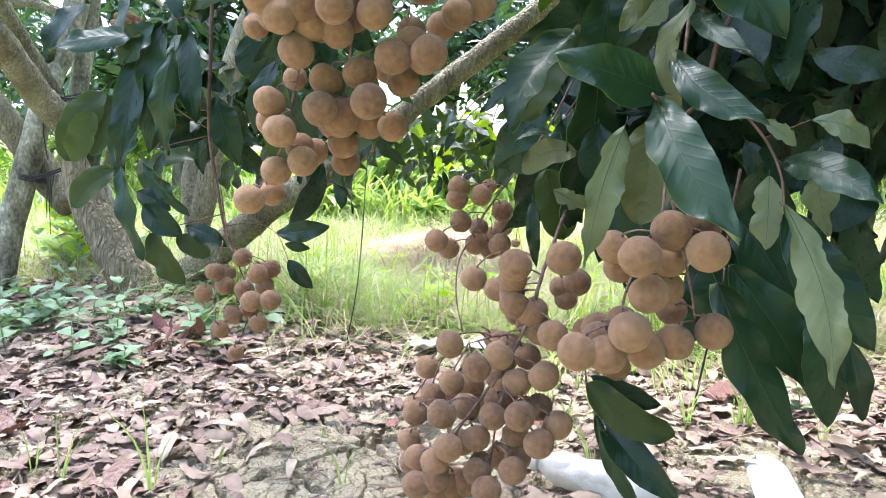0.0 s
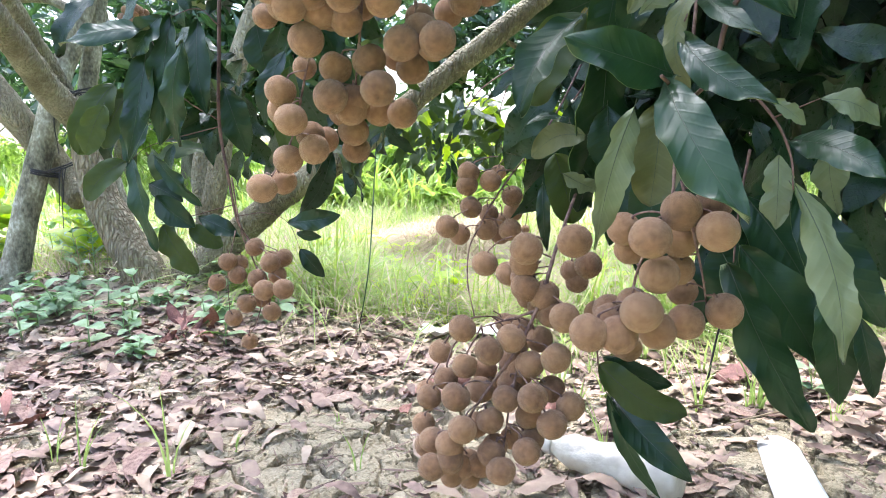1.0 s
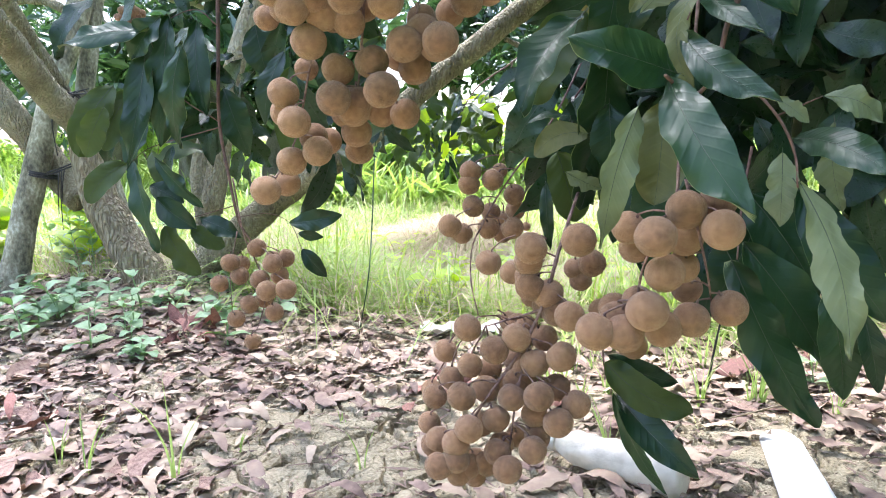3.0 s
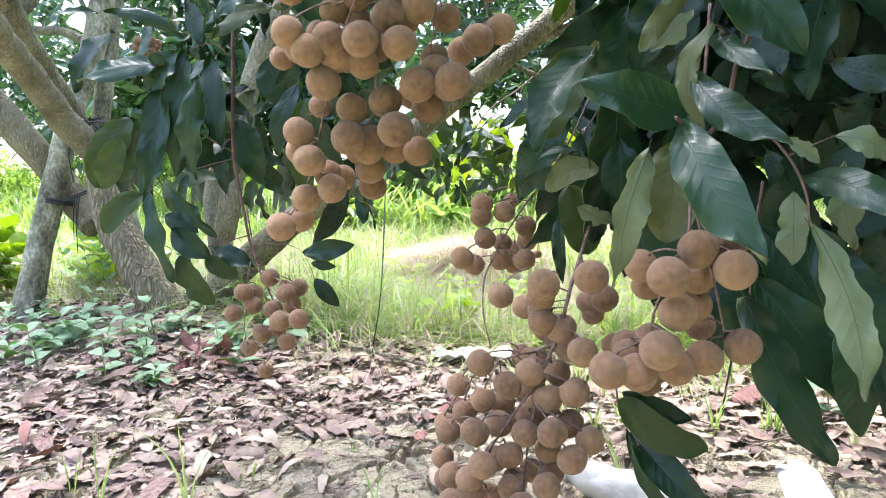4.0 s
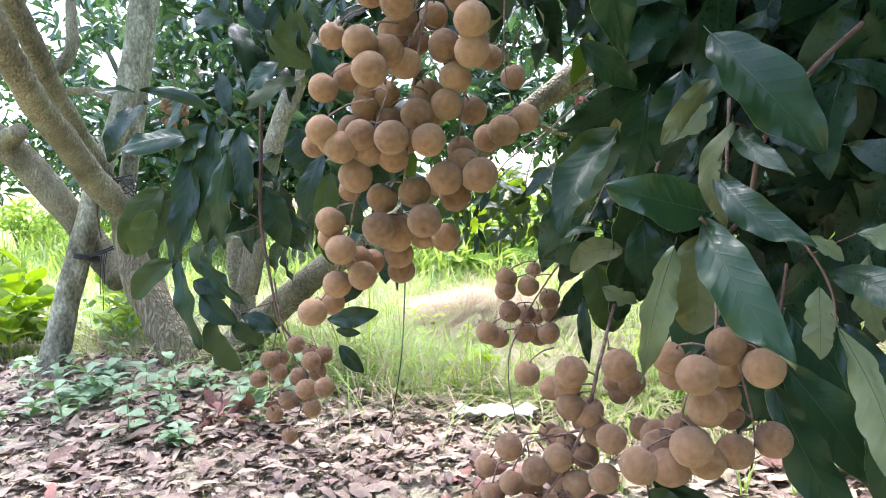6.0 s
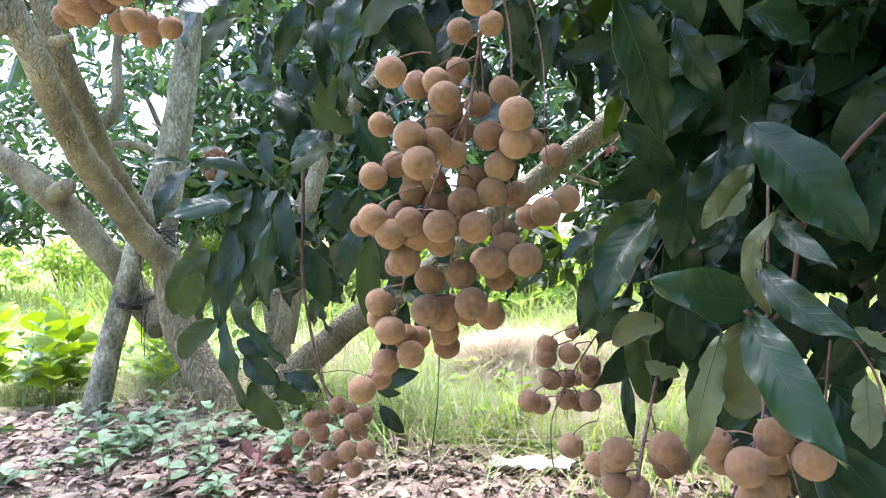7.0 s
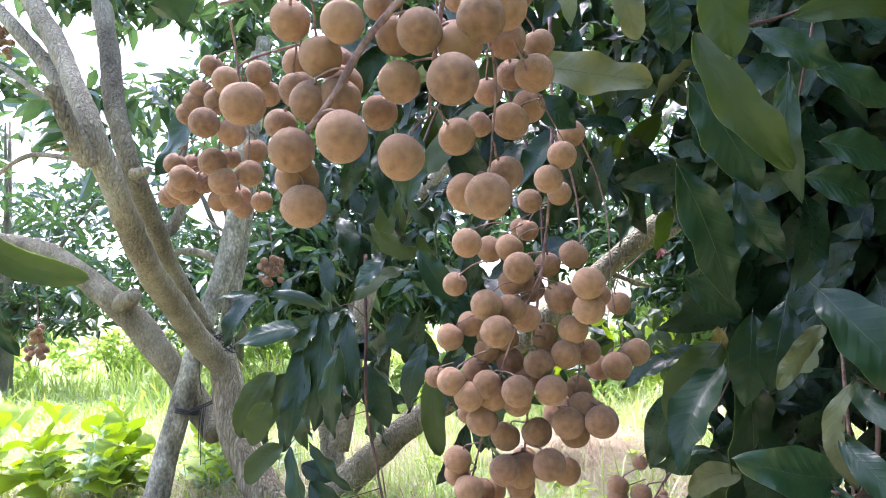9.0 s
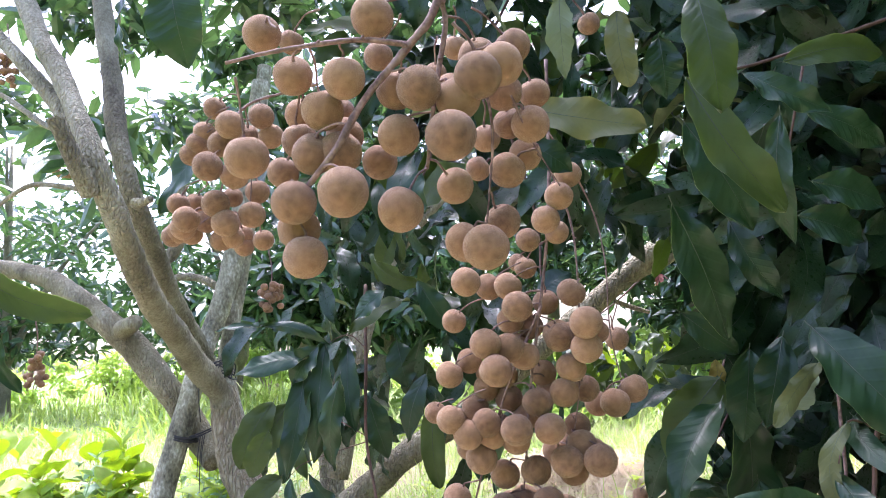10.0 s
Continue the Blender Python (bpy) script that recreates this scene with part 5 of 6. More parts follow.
# ---- leafy branches ----
def branch(label, twigs, leaf_keys, seed, extra=0, box=None, sizes=(0.07, 0.13), kinds=(0, 0, 0, 2, 1)):
    rng = random.Random(seed)
    start = Vector(TWIGS[twigs][0][1][0]) if twigs in TWIGS else Vector(LEAVES[leaf_keys[0]][0][0])
    ob = group_at("leafy_branch", start, label, "branch", "longan branches")
    shift = Matrix.Translation(-start)
    for r, pts in TWIGS.get(twigs, []):
        n = len(pts)
        bm = bmesh.new()
        tube(bm, [(*p, r * (0.75 - 0.4 * i / (n - 1))) for i, p in enumerate(pts)], 8, 6, 0.12, 150, origin=start)
        part("twig", bm, TWIG, ob)
    k = 0
    for key in leaf_keys:
        for base, tip, half, roll, arc, bend, kind in LEAVES[key]:
            k += 1
            length = (Vector(tip) - Vector(base)).length
            bm = leaf_bm(length, half, arc, bend, rng.uniform(0.05, 0.4), rng.uniform(0.03, 0.07), seed * 100 + k, 30, 7, lobes=0.42 if kind == 1 else 0.07, twist=rng.uniform(-0.4, 0.4), blunt=0.6 if kind in (2, 3) else 0.8)
            rib = bm.copy()
            bmesh.ops.delete(bm, geom=[f for f in bm.faces if f.material_index == 2], context='FACES')
            bmesh.ops.delete(rib, geom=[f for f in rib.faces if f.material_index != 2], context='FACES')
            leaf = part("leaf", bm, SKINS[kind], ob)
            part("midrib", rib, SKINS[kind], leaf)
            leaf.matrix_basis = shift @ leaf_pose(base, tip, roll, (0, -1, 0.6) if kind == 0 else (0, -1, 0.15))
    if extra:
        shapes = []
        for q in range(9):
            bm = leaf_bm(1.0, rng.uniform(0.15, 0.21), rng.uniform(-0.1, 0.1), rng.uniform(0.03, 0.12), rng.uniform(0.1, 0.5), 0.06, seed + q, 12, 3, twist=rng.uniform(-0.8, 0.8), lobes=0.08)
            me = bpy.data.meshes.new("leaf")
            bm.to_mesh(me)
            bm.free()
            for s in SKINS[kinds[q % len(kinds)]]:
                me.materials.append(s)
            me.polygons.foreach_set("use_smooth", [True] * len(me.polygons))
            shapes.append(me)
        lo, hi = Vector(box[0]), Vector(box[1])
        for q in range(extra):
            base = Vector([rng.uniform(a, b) for a, b in zip(lo, hi)])
            d = Vector((rng.uniform(-0.8, 0.8), rng.uniform(-0.6, 0.5), rng.uniform(-1.3, 0.1))).normalized()
            m = leaf_pose(base, base + d, rng.uniform(-50, 50), (rng.uniform(-0.5, 0.5), -0.8, rng.uniform(0.2, 1.0)))
            sub("leaf", rng.choice(shapes), shift @ m @ Matrix.Scale(rng.uniform(*sizes), 4), ob)
    return ob


branch("branch of broad glossy dark green leaves with pale undersides", 'right_front', ['right_front', 'right_mid'], 11)
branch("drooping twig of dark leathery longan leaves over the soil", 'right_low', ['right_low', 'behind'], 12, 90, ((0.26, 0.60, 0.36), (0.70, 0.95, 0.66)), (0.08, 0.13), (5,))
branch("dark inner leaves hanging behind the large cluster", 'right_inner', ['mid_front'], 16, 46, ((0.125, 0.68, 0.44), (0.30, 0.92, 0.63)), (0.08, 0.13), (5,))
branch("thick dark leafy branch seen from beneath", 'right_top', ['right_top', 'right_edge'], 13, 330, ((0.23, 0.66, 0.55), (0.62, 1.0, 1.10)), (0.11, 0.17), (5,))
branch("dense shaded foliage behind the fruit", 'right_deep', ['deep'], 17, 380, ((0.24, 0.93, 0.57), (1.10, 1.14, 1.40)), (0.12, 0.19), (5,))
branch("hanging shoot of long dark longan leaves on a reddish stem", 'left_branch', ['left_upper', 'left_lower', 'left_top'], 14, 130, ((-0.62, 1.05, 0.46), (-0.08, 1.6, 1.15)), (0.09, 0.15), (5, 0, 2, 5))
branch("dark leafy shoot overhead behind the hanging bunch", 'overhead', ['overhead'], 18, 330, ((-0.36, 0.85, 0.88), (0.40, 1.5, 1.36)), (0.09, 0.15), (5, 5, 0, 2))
# Kind 6 borrows the bright weed green to paint some of these leaves sunlit.
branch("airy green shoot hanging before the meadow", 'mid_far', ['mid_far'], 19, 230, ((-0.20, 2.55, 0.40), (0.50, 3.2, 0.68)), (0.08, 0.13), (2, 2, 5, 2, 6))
branch("leaf tips of a nearby shoot beside the limbs", 'none', ['near_left'], 15)


# ---- neighbouring trees and meadow ----
def orchard_tree(x, y, height, spread, low, n, seed, material, label):
    rng = np.random.default_rng(seed)
    ob = group_at("orchard_tree", (x, y, 0), label, "tree", "trees beyond the meadow")
    bm = bmesh.new()
    lean = rng.uniform(-0.3, 0.3, 2)
    tube(bm, [(0, 0, -0.1, 0.12), (lean[0] * 0.3, lean[1] * 0.3, low * 0.6, 0.10), (lean[0], lean[1], low * 1.3, 0.07), (lean[0] * 1.6, lean[1] * 1.6, height * 0.8, 0.02)], 10, 6, 0.2, 10)
    part("trunk", bm, BARK, ob)
    for k in range(5):
        a = k * 1.257 + rng.uniform(-0.4, 0.4)
        out = spread * rng.uniform(0.55, 0.85)
        rise = low + (height - low) * rng.uniform(0.3, 0.75)
        bm = bmesh.new()
        tube(bm, [(lean[0] * 0.7, lean[1] * 0.7, low * 0.9, 0.06), (lean[0] + 0.4 * out * math.cos(a), lean[1] + 0.4 * out * math.sin(a), (low + rise) / 2, 0.04),
                  (lean[0] + out * math.cos(a), lean[1] + out * math.sin(a), rise, 0.012)], 8, 5, 0.2, 12)
        part("limb", bm, BARK, ob)
    mid = (low + height) / 2
    spots = blob_spots(rng, [(0, 0, mid, spread, spread, (height - low) / 2), (0, 0, low + 0.5, spread * 1.15, spread * 1.15, 0.55)], n)
    scatter_leaves("crown", spots, rng.uniform(0.14, 0.26, len(spots)), material, ob, rng_seed=seed)
    return ob


SPOTS = [(-4.2, -3.4, 3.8, 1.7, 0.7), (2.6, -3.0, 3.8, 1.7, 0.7), (-0.4, -4.6, 4.2, 1.9, 0.7), (4.6, 0.5, 3.8, 1.6, 0.6), (-6.5, 0.3, 3.8, 1.6, 0.8), (-7.6, 8.6, 5.0, 1.9, 0.85), (-2.9, 7.6, 4.2, 1.4, 0.85), (-1.8, 6.9, 4.9, 1.2, 0.75), (1.85, 7.0, 4.7, 1.35, 0.6), (4.2, 6.5, 3.8, 1.8, 0.5),
         (6.5, 4.5, 3.8, 1.8, 0.6), (-4.6, 9.5, 5.4, 1.9, 0.85), (0.1, 10.1, 5.2, 1.5, 1.3), (-9.5, 5.5, 4.4, 1.8, 0.8), (-5.5, 13.5, 5.2, 2.4, 0.7), (4.5, 12.0, 4.2, 2.2, 0.6), (-10, 9, 4.5, 2.5, 0.8)]
for k, (x, y, h, s, low) in enumerate(SPOTS):
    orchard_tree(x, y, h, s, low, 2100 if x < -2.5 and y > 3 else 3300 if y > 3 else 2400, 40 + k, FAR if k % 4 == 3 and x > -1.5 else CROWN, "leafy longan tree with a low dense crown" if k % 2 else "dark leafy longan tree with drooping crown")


def bush(x, y, size, seed, leaves=FAR):
    rng = np.random.default_rng(seed)
    ob = group_at("bush", (x, y, 0), "bright green leafy bush at the meadow's far side", "bush", "bushes beyond the meadow")
    bm = bmesh.new()
    for k in range(5):
        a = rng.uniform(0, 6.3)
        tube(bm, [(0, 0, -0.05, 0.015), (0.2 * size * math.cos(a), 0.2 * size * math.sin(a), 0.5 * size, 0.01), (0.5 * size * math.cos(a), 0.5 * size * math.sin(a), 0.9 * size, 0.004)], 6, 3)
    part("stem", bm, BARK, ob)
    spots = blob_spots(rng, [(0, 0, 0.55 * size, 0.9 * size, 0.7 * size, 0.55 * size)], 900)
    scatter_leaves("foliage", spots, rng.uniform(0.08, 0.17, len(spots)), leaves, ob, rng_seed=seed)


# Bushes given SUNLIT have sunlight painted into their leaf colour.
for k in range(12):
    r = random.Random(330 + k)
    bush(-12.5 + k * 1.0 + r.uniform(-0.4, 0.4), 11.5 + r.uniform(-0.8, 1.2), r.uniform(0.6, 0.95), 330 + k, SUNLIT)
for k in range(9):
    r = random.Random(300 + k)
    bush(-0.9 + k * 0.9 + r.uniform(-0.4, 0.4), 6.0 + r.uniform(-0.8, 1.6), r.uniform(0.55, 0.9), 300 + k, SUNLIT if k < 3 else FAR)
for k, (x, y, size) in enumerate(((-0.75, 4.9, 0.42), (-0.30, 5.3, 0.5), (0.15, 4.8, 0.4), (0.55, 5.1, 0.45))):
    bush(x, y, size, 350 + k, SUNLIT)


def blades(name, spots, heights, material, label, seed, wide=0.004, lean=0.5):
    rng = np.random.default_rng(seed)
    n = len(spots)
    ang = rng.uniform(0, 2 * np.pi, n)
    d = np.stack([np.cos(ang), np.sin(ang), np.zeros(n)], 1)
    s = np.stack([-np.sin(ang), np.cos(ang), np.zeros(n)], 1)
    h = heights[:, None]
    ln = (rng.uniform(0.1, 1.0, n) * lean)[:, None]
    wd = wide * rng.uniform(0.6, 1.5, n)[:, None] * (0.7 + h)
    z = np.array((0, 0, 1.0))
    rows = []
    for u, ww in ((0, 1), (0.4, 0.9), (0.75, 0.6)):
        c = spots + z * h * (u - 0.25 * ln * u * u) + d * h * ln * u * u
        rows += [c - s * wd * ww, c + s * wd * ww]
    rows.append(spots + z * h * (1 - 0.35 * ln) + d * h * ln)
    v = np.stack(rows, 1).reshape(-1, 3)
    b = (np.arange(n) * 7)[:, None]
    q = np.concatenate([b + np.array((0, 1, 3, 2)), b + np.array((2, 3, 5, 4))], 1).reshape(-1, 4).tolist()
    t = (b + np.array((4, 5, 6))).tolist()
    ob = new(name, mesh_of(name, v.tolist(), q + t, [material]))
    return tagged(ob, label, "grass", kind="stuff")


rng = np.random.default_rng(9)


def meadow_spots(n, y0, y1, power, wide):
    out = []
    y = y0 + (y1 - y0) * rng.random(n) ** power
    x = (rng.random(n) * 2 - 1) * (wide + y * 0.9)
    for a, b in zip(x, y):
        e = edge(a)
        if b > e + 0.12 * rng.random() and ((a + 0.06) / 0.4) ** 2 + ((b - 3.6) / 0.75) ** 2 > 0.3 + 0.9 * rng.random():
            out.append((a, b, ground_z(a, b) - 0.01))
    return np.array(out)


near = meadow_spots(60000, 1.6, 5.0, 1.35, 0.6)
patch = np.array([noise.noise(Vector((p[0] * 1.6, p[1] * 1.6, 2))) for p in near])
low_here = 1 - 0.5 * np.exp(-((near[:, 0] + 0.05) / 0.3) ** 4 - ((near[:, 1] - 2.9) / 0.9) ** 4)
blades("meadow_grass", near, rng.uniform(0.05, 0.2, len(near)) * np.clip(1 + 1.4 * patch, 0.3, 2.6) * low_here, GRASS, "sunlit lime-green meadow grass with dry blades", 1, 0.0024, 3.0)
tall = near[(rng.random(len(near)) < 0.12) & (patch > -0.1) & (low_here > 0.8)]
blades("seed_grass", tall, rng.uniform(0.2, 0.42, len(tall)), GRASS, "taller arching grass stalks in the meadow", 4, 0.0018, 1.6)
dry_pick = rng.random(len(near)) < 0.5 - 0.5 * patch
dry = near[dry_pick]
blades("dry_grass", dry, rng.uniform(0.08, 0.28, len(dry)) * low_here[dry_pick], STRAW, "dry straw-coloured blades standing in the meadow", 5, 0.0018, 3.0)
far = meadow_spots(34000, 4.6, 26.0, 1.8, 1.0)
blades("tall_grass", far, rng.uniform(0.08, 0.34, len(far)) * np.array([max(0.4, 1 + 1.6 * noise.noise(Vector((p[0] * 0.9, p[1] * 0.9, 6)))) for p in far]), GRASS, "tall bright grass in front of the trees", 2, 0.008, 1.5)
hay = []
for _ in range(16000):
    x, y = rng.normal(0.02, 0.2), rng.normal(3.1, 0.33)
    d = ((x - 0.02) / 0.36) ** 2 + ((y - 3.1) / 0.58) ** 2
    hay.append((x, y, ground_z(x, y) + max(0, 0.11 * (1 - d) + 0.06 * noise.noise(Vector((x * 9, y * 7, 3)))) * rng.random() ** 0.5 - 0.02))
blades("straw_heap", np.array(hay), rng.uniform(0.03, 0.15, len(hay)), STRAW, "low heap of pale dry straw in the meadow", 3, 0.0026, 4.0)

# ---- fallen leaves ----
LITTER_MESHES = []
for k in range(10):
    r = random.Random(70 + k)
    bm = leaf_bm(1.0, r.uniform(0.13, 0.19), r.uniform(-0.2, 0.2), r.uniform(-0.09, 0.12), r.uniform(-0.35, 0.6), r.uniform(0.03, 0.09), 70 + k, 9, 2, 0.12, twist=r.uniform(-0.4, 0.4))
    me = bpy.data.meshes.new("fallen_leaf")
    bm.to_mesh(me)
    bm.free()
    for s in (LITTER, LITTER, LITTER):
        me.materials.append(s)
    me.polygons.foreach_set("use_smooth", [True] * len(me.polygons))
    LITTER_MESHES.append(me)


def thick(x, y):
    """Share of soil hidden by fallen leaves."""
    bare = math.exp(-(((x + 0.09) / (0.33 if x < -0.09 else 0.24)) ** 2 + ((y - 0.93) / 0.27) ** 2) ** 2)
    return max(0.015, (0.8 + 0.3 * noise.noise(Vector((x * 3, y * 3, 1)))) * (1 - 0.96 * bare))


r = random.Random(5)
count = 0
while count < 280:
    x, y = r.uniform(-1.2, 1.0), r.uniform(0.72, 1.45)
    if r.random() > thick(x, y) or y > edge(x) or abs(x - 0.475) * 2 + abs(y - 0.85) < 0.22:
        continue
    count += 1
    ob = new("fallen_leaf", r.choice(LITTER_MESHES))
    ob.matrix_world = pose(x, y, ground_z(x, y) + 0.006 + 0.006 * r.random(), r.gauss(0, 7), r.gauss(0, 12), r.uniform(0, 360)) @ Matrix.Scale(r.uniform(0.04, 0.075) + 0.05 * max(0, min(1, -1.3 * x)), 4)
    tagged(ob, "curled dry pinkish-brown fallen leaf on the soil", "leaf", "fallen leaves on the soil")


for cx, cy, n in ((-0.64, 1.53, 26), (0.10, 1.20, 6), (-0.02, 1.16, 7), (-0.75, 1.05, 5), (0.62, 1.25, 9)):
    for k in range(n):
        me = LITTER_MESHES[k % 10].copy()
        for slot in range(3):
            me.materials[slot] = RED_LITTER
        x, y = cx + r.gauss(0, 0.045), cy + r.gauss(0, 0.04)
        ob = new("withered_leaf", me)
        ob.matrix_world = pose(x, y, ground_z(x, y) + 0.016 + 0.02 * r.random(), r.gauss(0, 34), r.gauss(0, 34), r.uniform(0, 360)) @ Matrix.Scale(r.uniform(0.045, 0.08), 4)
        tagged(ob, "withered reddish-brown leaf curled on the soil", "leaf", "withered red leaves on the soil")


def litter_bed(n, seed):
    rng = random.Random(seed)
    src = []
    for me in LITTER_MESHES[:5]:
        src.append((np.array([v.co[:] for v in me.vertices]), [tuple(p.vertices) for p in me.polygons if p.material_index == 0]))
    vs, fs, base = [], [], 0
    k = 0
    while k < n:
        x, y = rng.uniform(-2.6, 2.2), 0.55 + 1.75 * rng.random()
        if y > edge(x) + 0.05 or rng.random() > thick(x, y) or abs(x - 0.475) * 2 + abs(y - 0.85) < 0.2:
            continue
        k += 1
        m = pose(x, y, ground_z(x, y) + 0.004 + 0.012 * rng.random(), rng.gauss(0, 7), rng.gauss(0, 11), rng.uniform(0, 360)) @ Matrix.Scale(0.014 + 0.078 * rng.random() ** 1.6, 4)
        co, fa = rng.choice(src)
        mm = np.array(m)
        used = sorted({i for f in fa for i in f})
        idx = {o: i for i, o in enumerate(used)}
        vs.append(co[used] @ mm[:3, :3].T + mm[:3, 3])
        fs += [tuple(base + idx[i] for i in f) for f in fa]
        base += len(used)
    ob = new("leaf_litter", mesh_of("leaf_litter", np.concatenate(vs).tolist(), fs, [LITTER_BED]))
    return tagged(ob, "bed of dry brown and pinkish fallen leaves", "leaf litter", kind="stuff")


litter_bed(13500, 6)


def crumbs(n, seed):
    """Clods and broken bits of leaf strewn over the soil, each a lopsided lump or splinter."""
    rng = np.random.default_rng(seed)
    shape = np.array([(1, 0, 0), (-1, 0, 0), (0, 1, 0), (0, -1, 0), (0, 0, 0.8), (0, 0, -0.8)])
    tris = np.array([(0, 2, 4), (2, 1, 4), (1, 3, 4), (3, 0, 4), (2, 0, 5), (1, 2, 5), (3, 1, 5), (0, 3, 5)])
    vs, fs, splinter = [], [], []
    for k in range(n):
        y = 0.62 + 0.95 * rng.random() ** 1.4
        x = rng.uniform(-1.0, 1.0) * (0.3 + 0.75 * y)
        if y > edge(x):
            continue
        long = rng.random() < 0.35
        size = (0.0012 + 0.0065 * rng.random() ** 4) * np.array((rng.uniform(3, 7), 0.5, 0.4) if long else rng.uniform(0.7, 1.3, 3))
        a = rng.uniform(0, 6.28)
        turn = np.array([(math.cos(a), -math.sin(a), 0), (math.sin(a), math.cos(a), 0), (rng.normal(0, 0.15), rng.normal(0, 0.15), 1)])
        vs.append((shape * size * rng.uniform(0.7, 1.2, (6, 1))) @ turn.T + np.array((x, y, ground_z(x, y) + 0.001 + 0.5 * size[2])))
        fs.append(tris + 6 * len(fs))
        splinter += [1 if long else 0] * 8
    ob = new("soil_crumbs", mesh_of("soil_crumbs", np.concatenate(vs).tolist(), np.concatenate(fs).tolist(), [SOIL, LITTER_BED], False))
    ob.data.polygons.foreach_set("material_index", splinter)
    return tagged(ob, "crumbled clods and leaf splinters on dry soil", "soil", kind="stuff")


crumbs(12000, 12)


# ---- weeds ----
def weed(name, label, height, pairs, leaf_len, leaf_half, material, seed, spread=1.0):
    """A small herb with opposite leaves on one stem; a template at the origin."""
    rng = random.Random(seed)
    ob = group_at(name, (0, 0, 0), label, "plant", name + " plants")
    bm = bmesh.new()
    bend = (rng.uniform(-0.25, 0.25) * height, rng.uniform(-0.25, 0.25) * height)
    stem = [(0, 0, -0.01, 0.0022), (bend[0] * 0.4, bend[1] * 0.4, height * 0.5, 0.0016), (bend[0], bend[1], height, 0.001)]
    tube(bm, stem, 6, 4)
    part("stem", bm, material, ob)
    line = spline(stem, 8)
    me = None
    for k in range(pairs):
        u = 0.35 + 0.65 * k / max(1, pairs - 1)
        at = line[int(u * (len(line) - 1))]
        turn = rng.uniform(0, 360) if k == 0 else turn + 90 + rng.uniform(-25, 25)
        for half_turn in (0, 180):
            if me is None or rng.random() < 0.3:
                bm = leaf_bm(1.0, leaf_half, rng.uniform(-0.08, 0.08), rng.uniform(0.05, 0.18), rng.uniform(0.1, 0.4), 0.03, seed + k, 8, 2, 0.15)
                me = bpy.data.meshes.new("leaf")
                bm.to_mesh(me)
                bm.free()
                for _ in range(3):
                    me.materials.append(material)
                me.polygons.foreach_set("use_smooth", [True] * len(me.polygons))
            size = leaf_len * rng.uniform(0.7, 1.15) * (1 - 0.35 * (u - 0.35))
            sub("leaf", me, pose(at[0], at[1], at[2], rng.uniform(0, 40) * spread, rng.uniform(-15, 15), turn + half_turn) @ Matrix.Scale(size, 4), ob)
    return ob


def sow(template, places, seed, grow=(0.7, 1.3)):
    rng = random.Random(seed)
    for k, (x, y) in enumerate(places):
        m = pose(x, y, ground_z(x, y), rng.uniform(-8, 8), rng.uniform(-8, 8), rng.uniform(0, 360))
        g = rng.uniform(*grow)
        if k == 0:
            template.matrix_basis = m
        else:
            copy_thing(template, m).scale = (g, g, g)


r = random.Random(21)
LOW = "low grey-green weed with oval leaves among fallen leaves"
for q in range(4):
    spots = [(min(-0.48, r.gauss(-0.85, 0.24)), r.gauss(1.68, 0.19)) for _ in range(10)] + [(r.gauss(-1.25, 0.2), r.gauss(1.85, 0.15)) for _ in range(3)]
    sow(weed("weed", LOW, r.uniform(0.035, 0.08), 3, 0.062, 0.27, WEED, 500 + q, 0.6), spots, 600 + q)
TALL = "tall soft-leaved weed standing in the grass by the trunk"
spots = [(r.uniform(-1.9, -1.0), r.uniform(2.2, 2.9)) for _ in range(22)]
sow(weed("tall_weed", TALL, 0.28, 6, 0.07, 0.24, WEED, 520), spots, 620, (0.7, 1.2))
YELLOW = "bright yellow-green broad-leaved plant lit through by the sun"
spots = [(r.uniform(-2.3, -1.25), r.uniform(2.3, 2.75)) for _ in range(24)]
sow(weed("broad_weed", YELLOW, 0.28, 4, 0.13, 0.44, BROAD, 530, 1.9), spots, 630, (0.8, 1.25))
spots = [(0.02, 1.86), (-0.06, 1.95), (0.1, 1.98), (-0.5, 2.2), (-0.42, 2.3), (0.3, 2.2), (0.75, 1.9), (0.9, 1.7)] + [(r.uniform(-0.6, 1.4), r.uniform(1.95, 3.4)) for _ in range(60)]
sow(weed("meadow_weed", "pale green broad-leaved plant at the edge of the grass", 0.09, 3, 0.09, 0.30, BROAD, 540), spots, 640, (0.7, 1.2))

sow(weed("arum_plant", "pale green plant with large heart-shaped leaves by the grass", 0.10, 2, 0.13, 0.36, BROAD, 550, 0.8), [(-0.08, 1.78), (-0.01, 1.86), (0.72, 1.75)], 650, (0.8, 1.1))


BLADE = mat("fresh_grass_blade", [(0.2, (0.19, 0.30, 0.09)), (0.8, (0.40, 0.52, 0.19))], 40, 0.5, 0.1, 60, 0.001, translucent=0.45, tint=(0.46, 0.62, 0.16), vary=0.5)


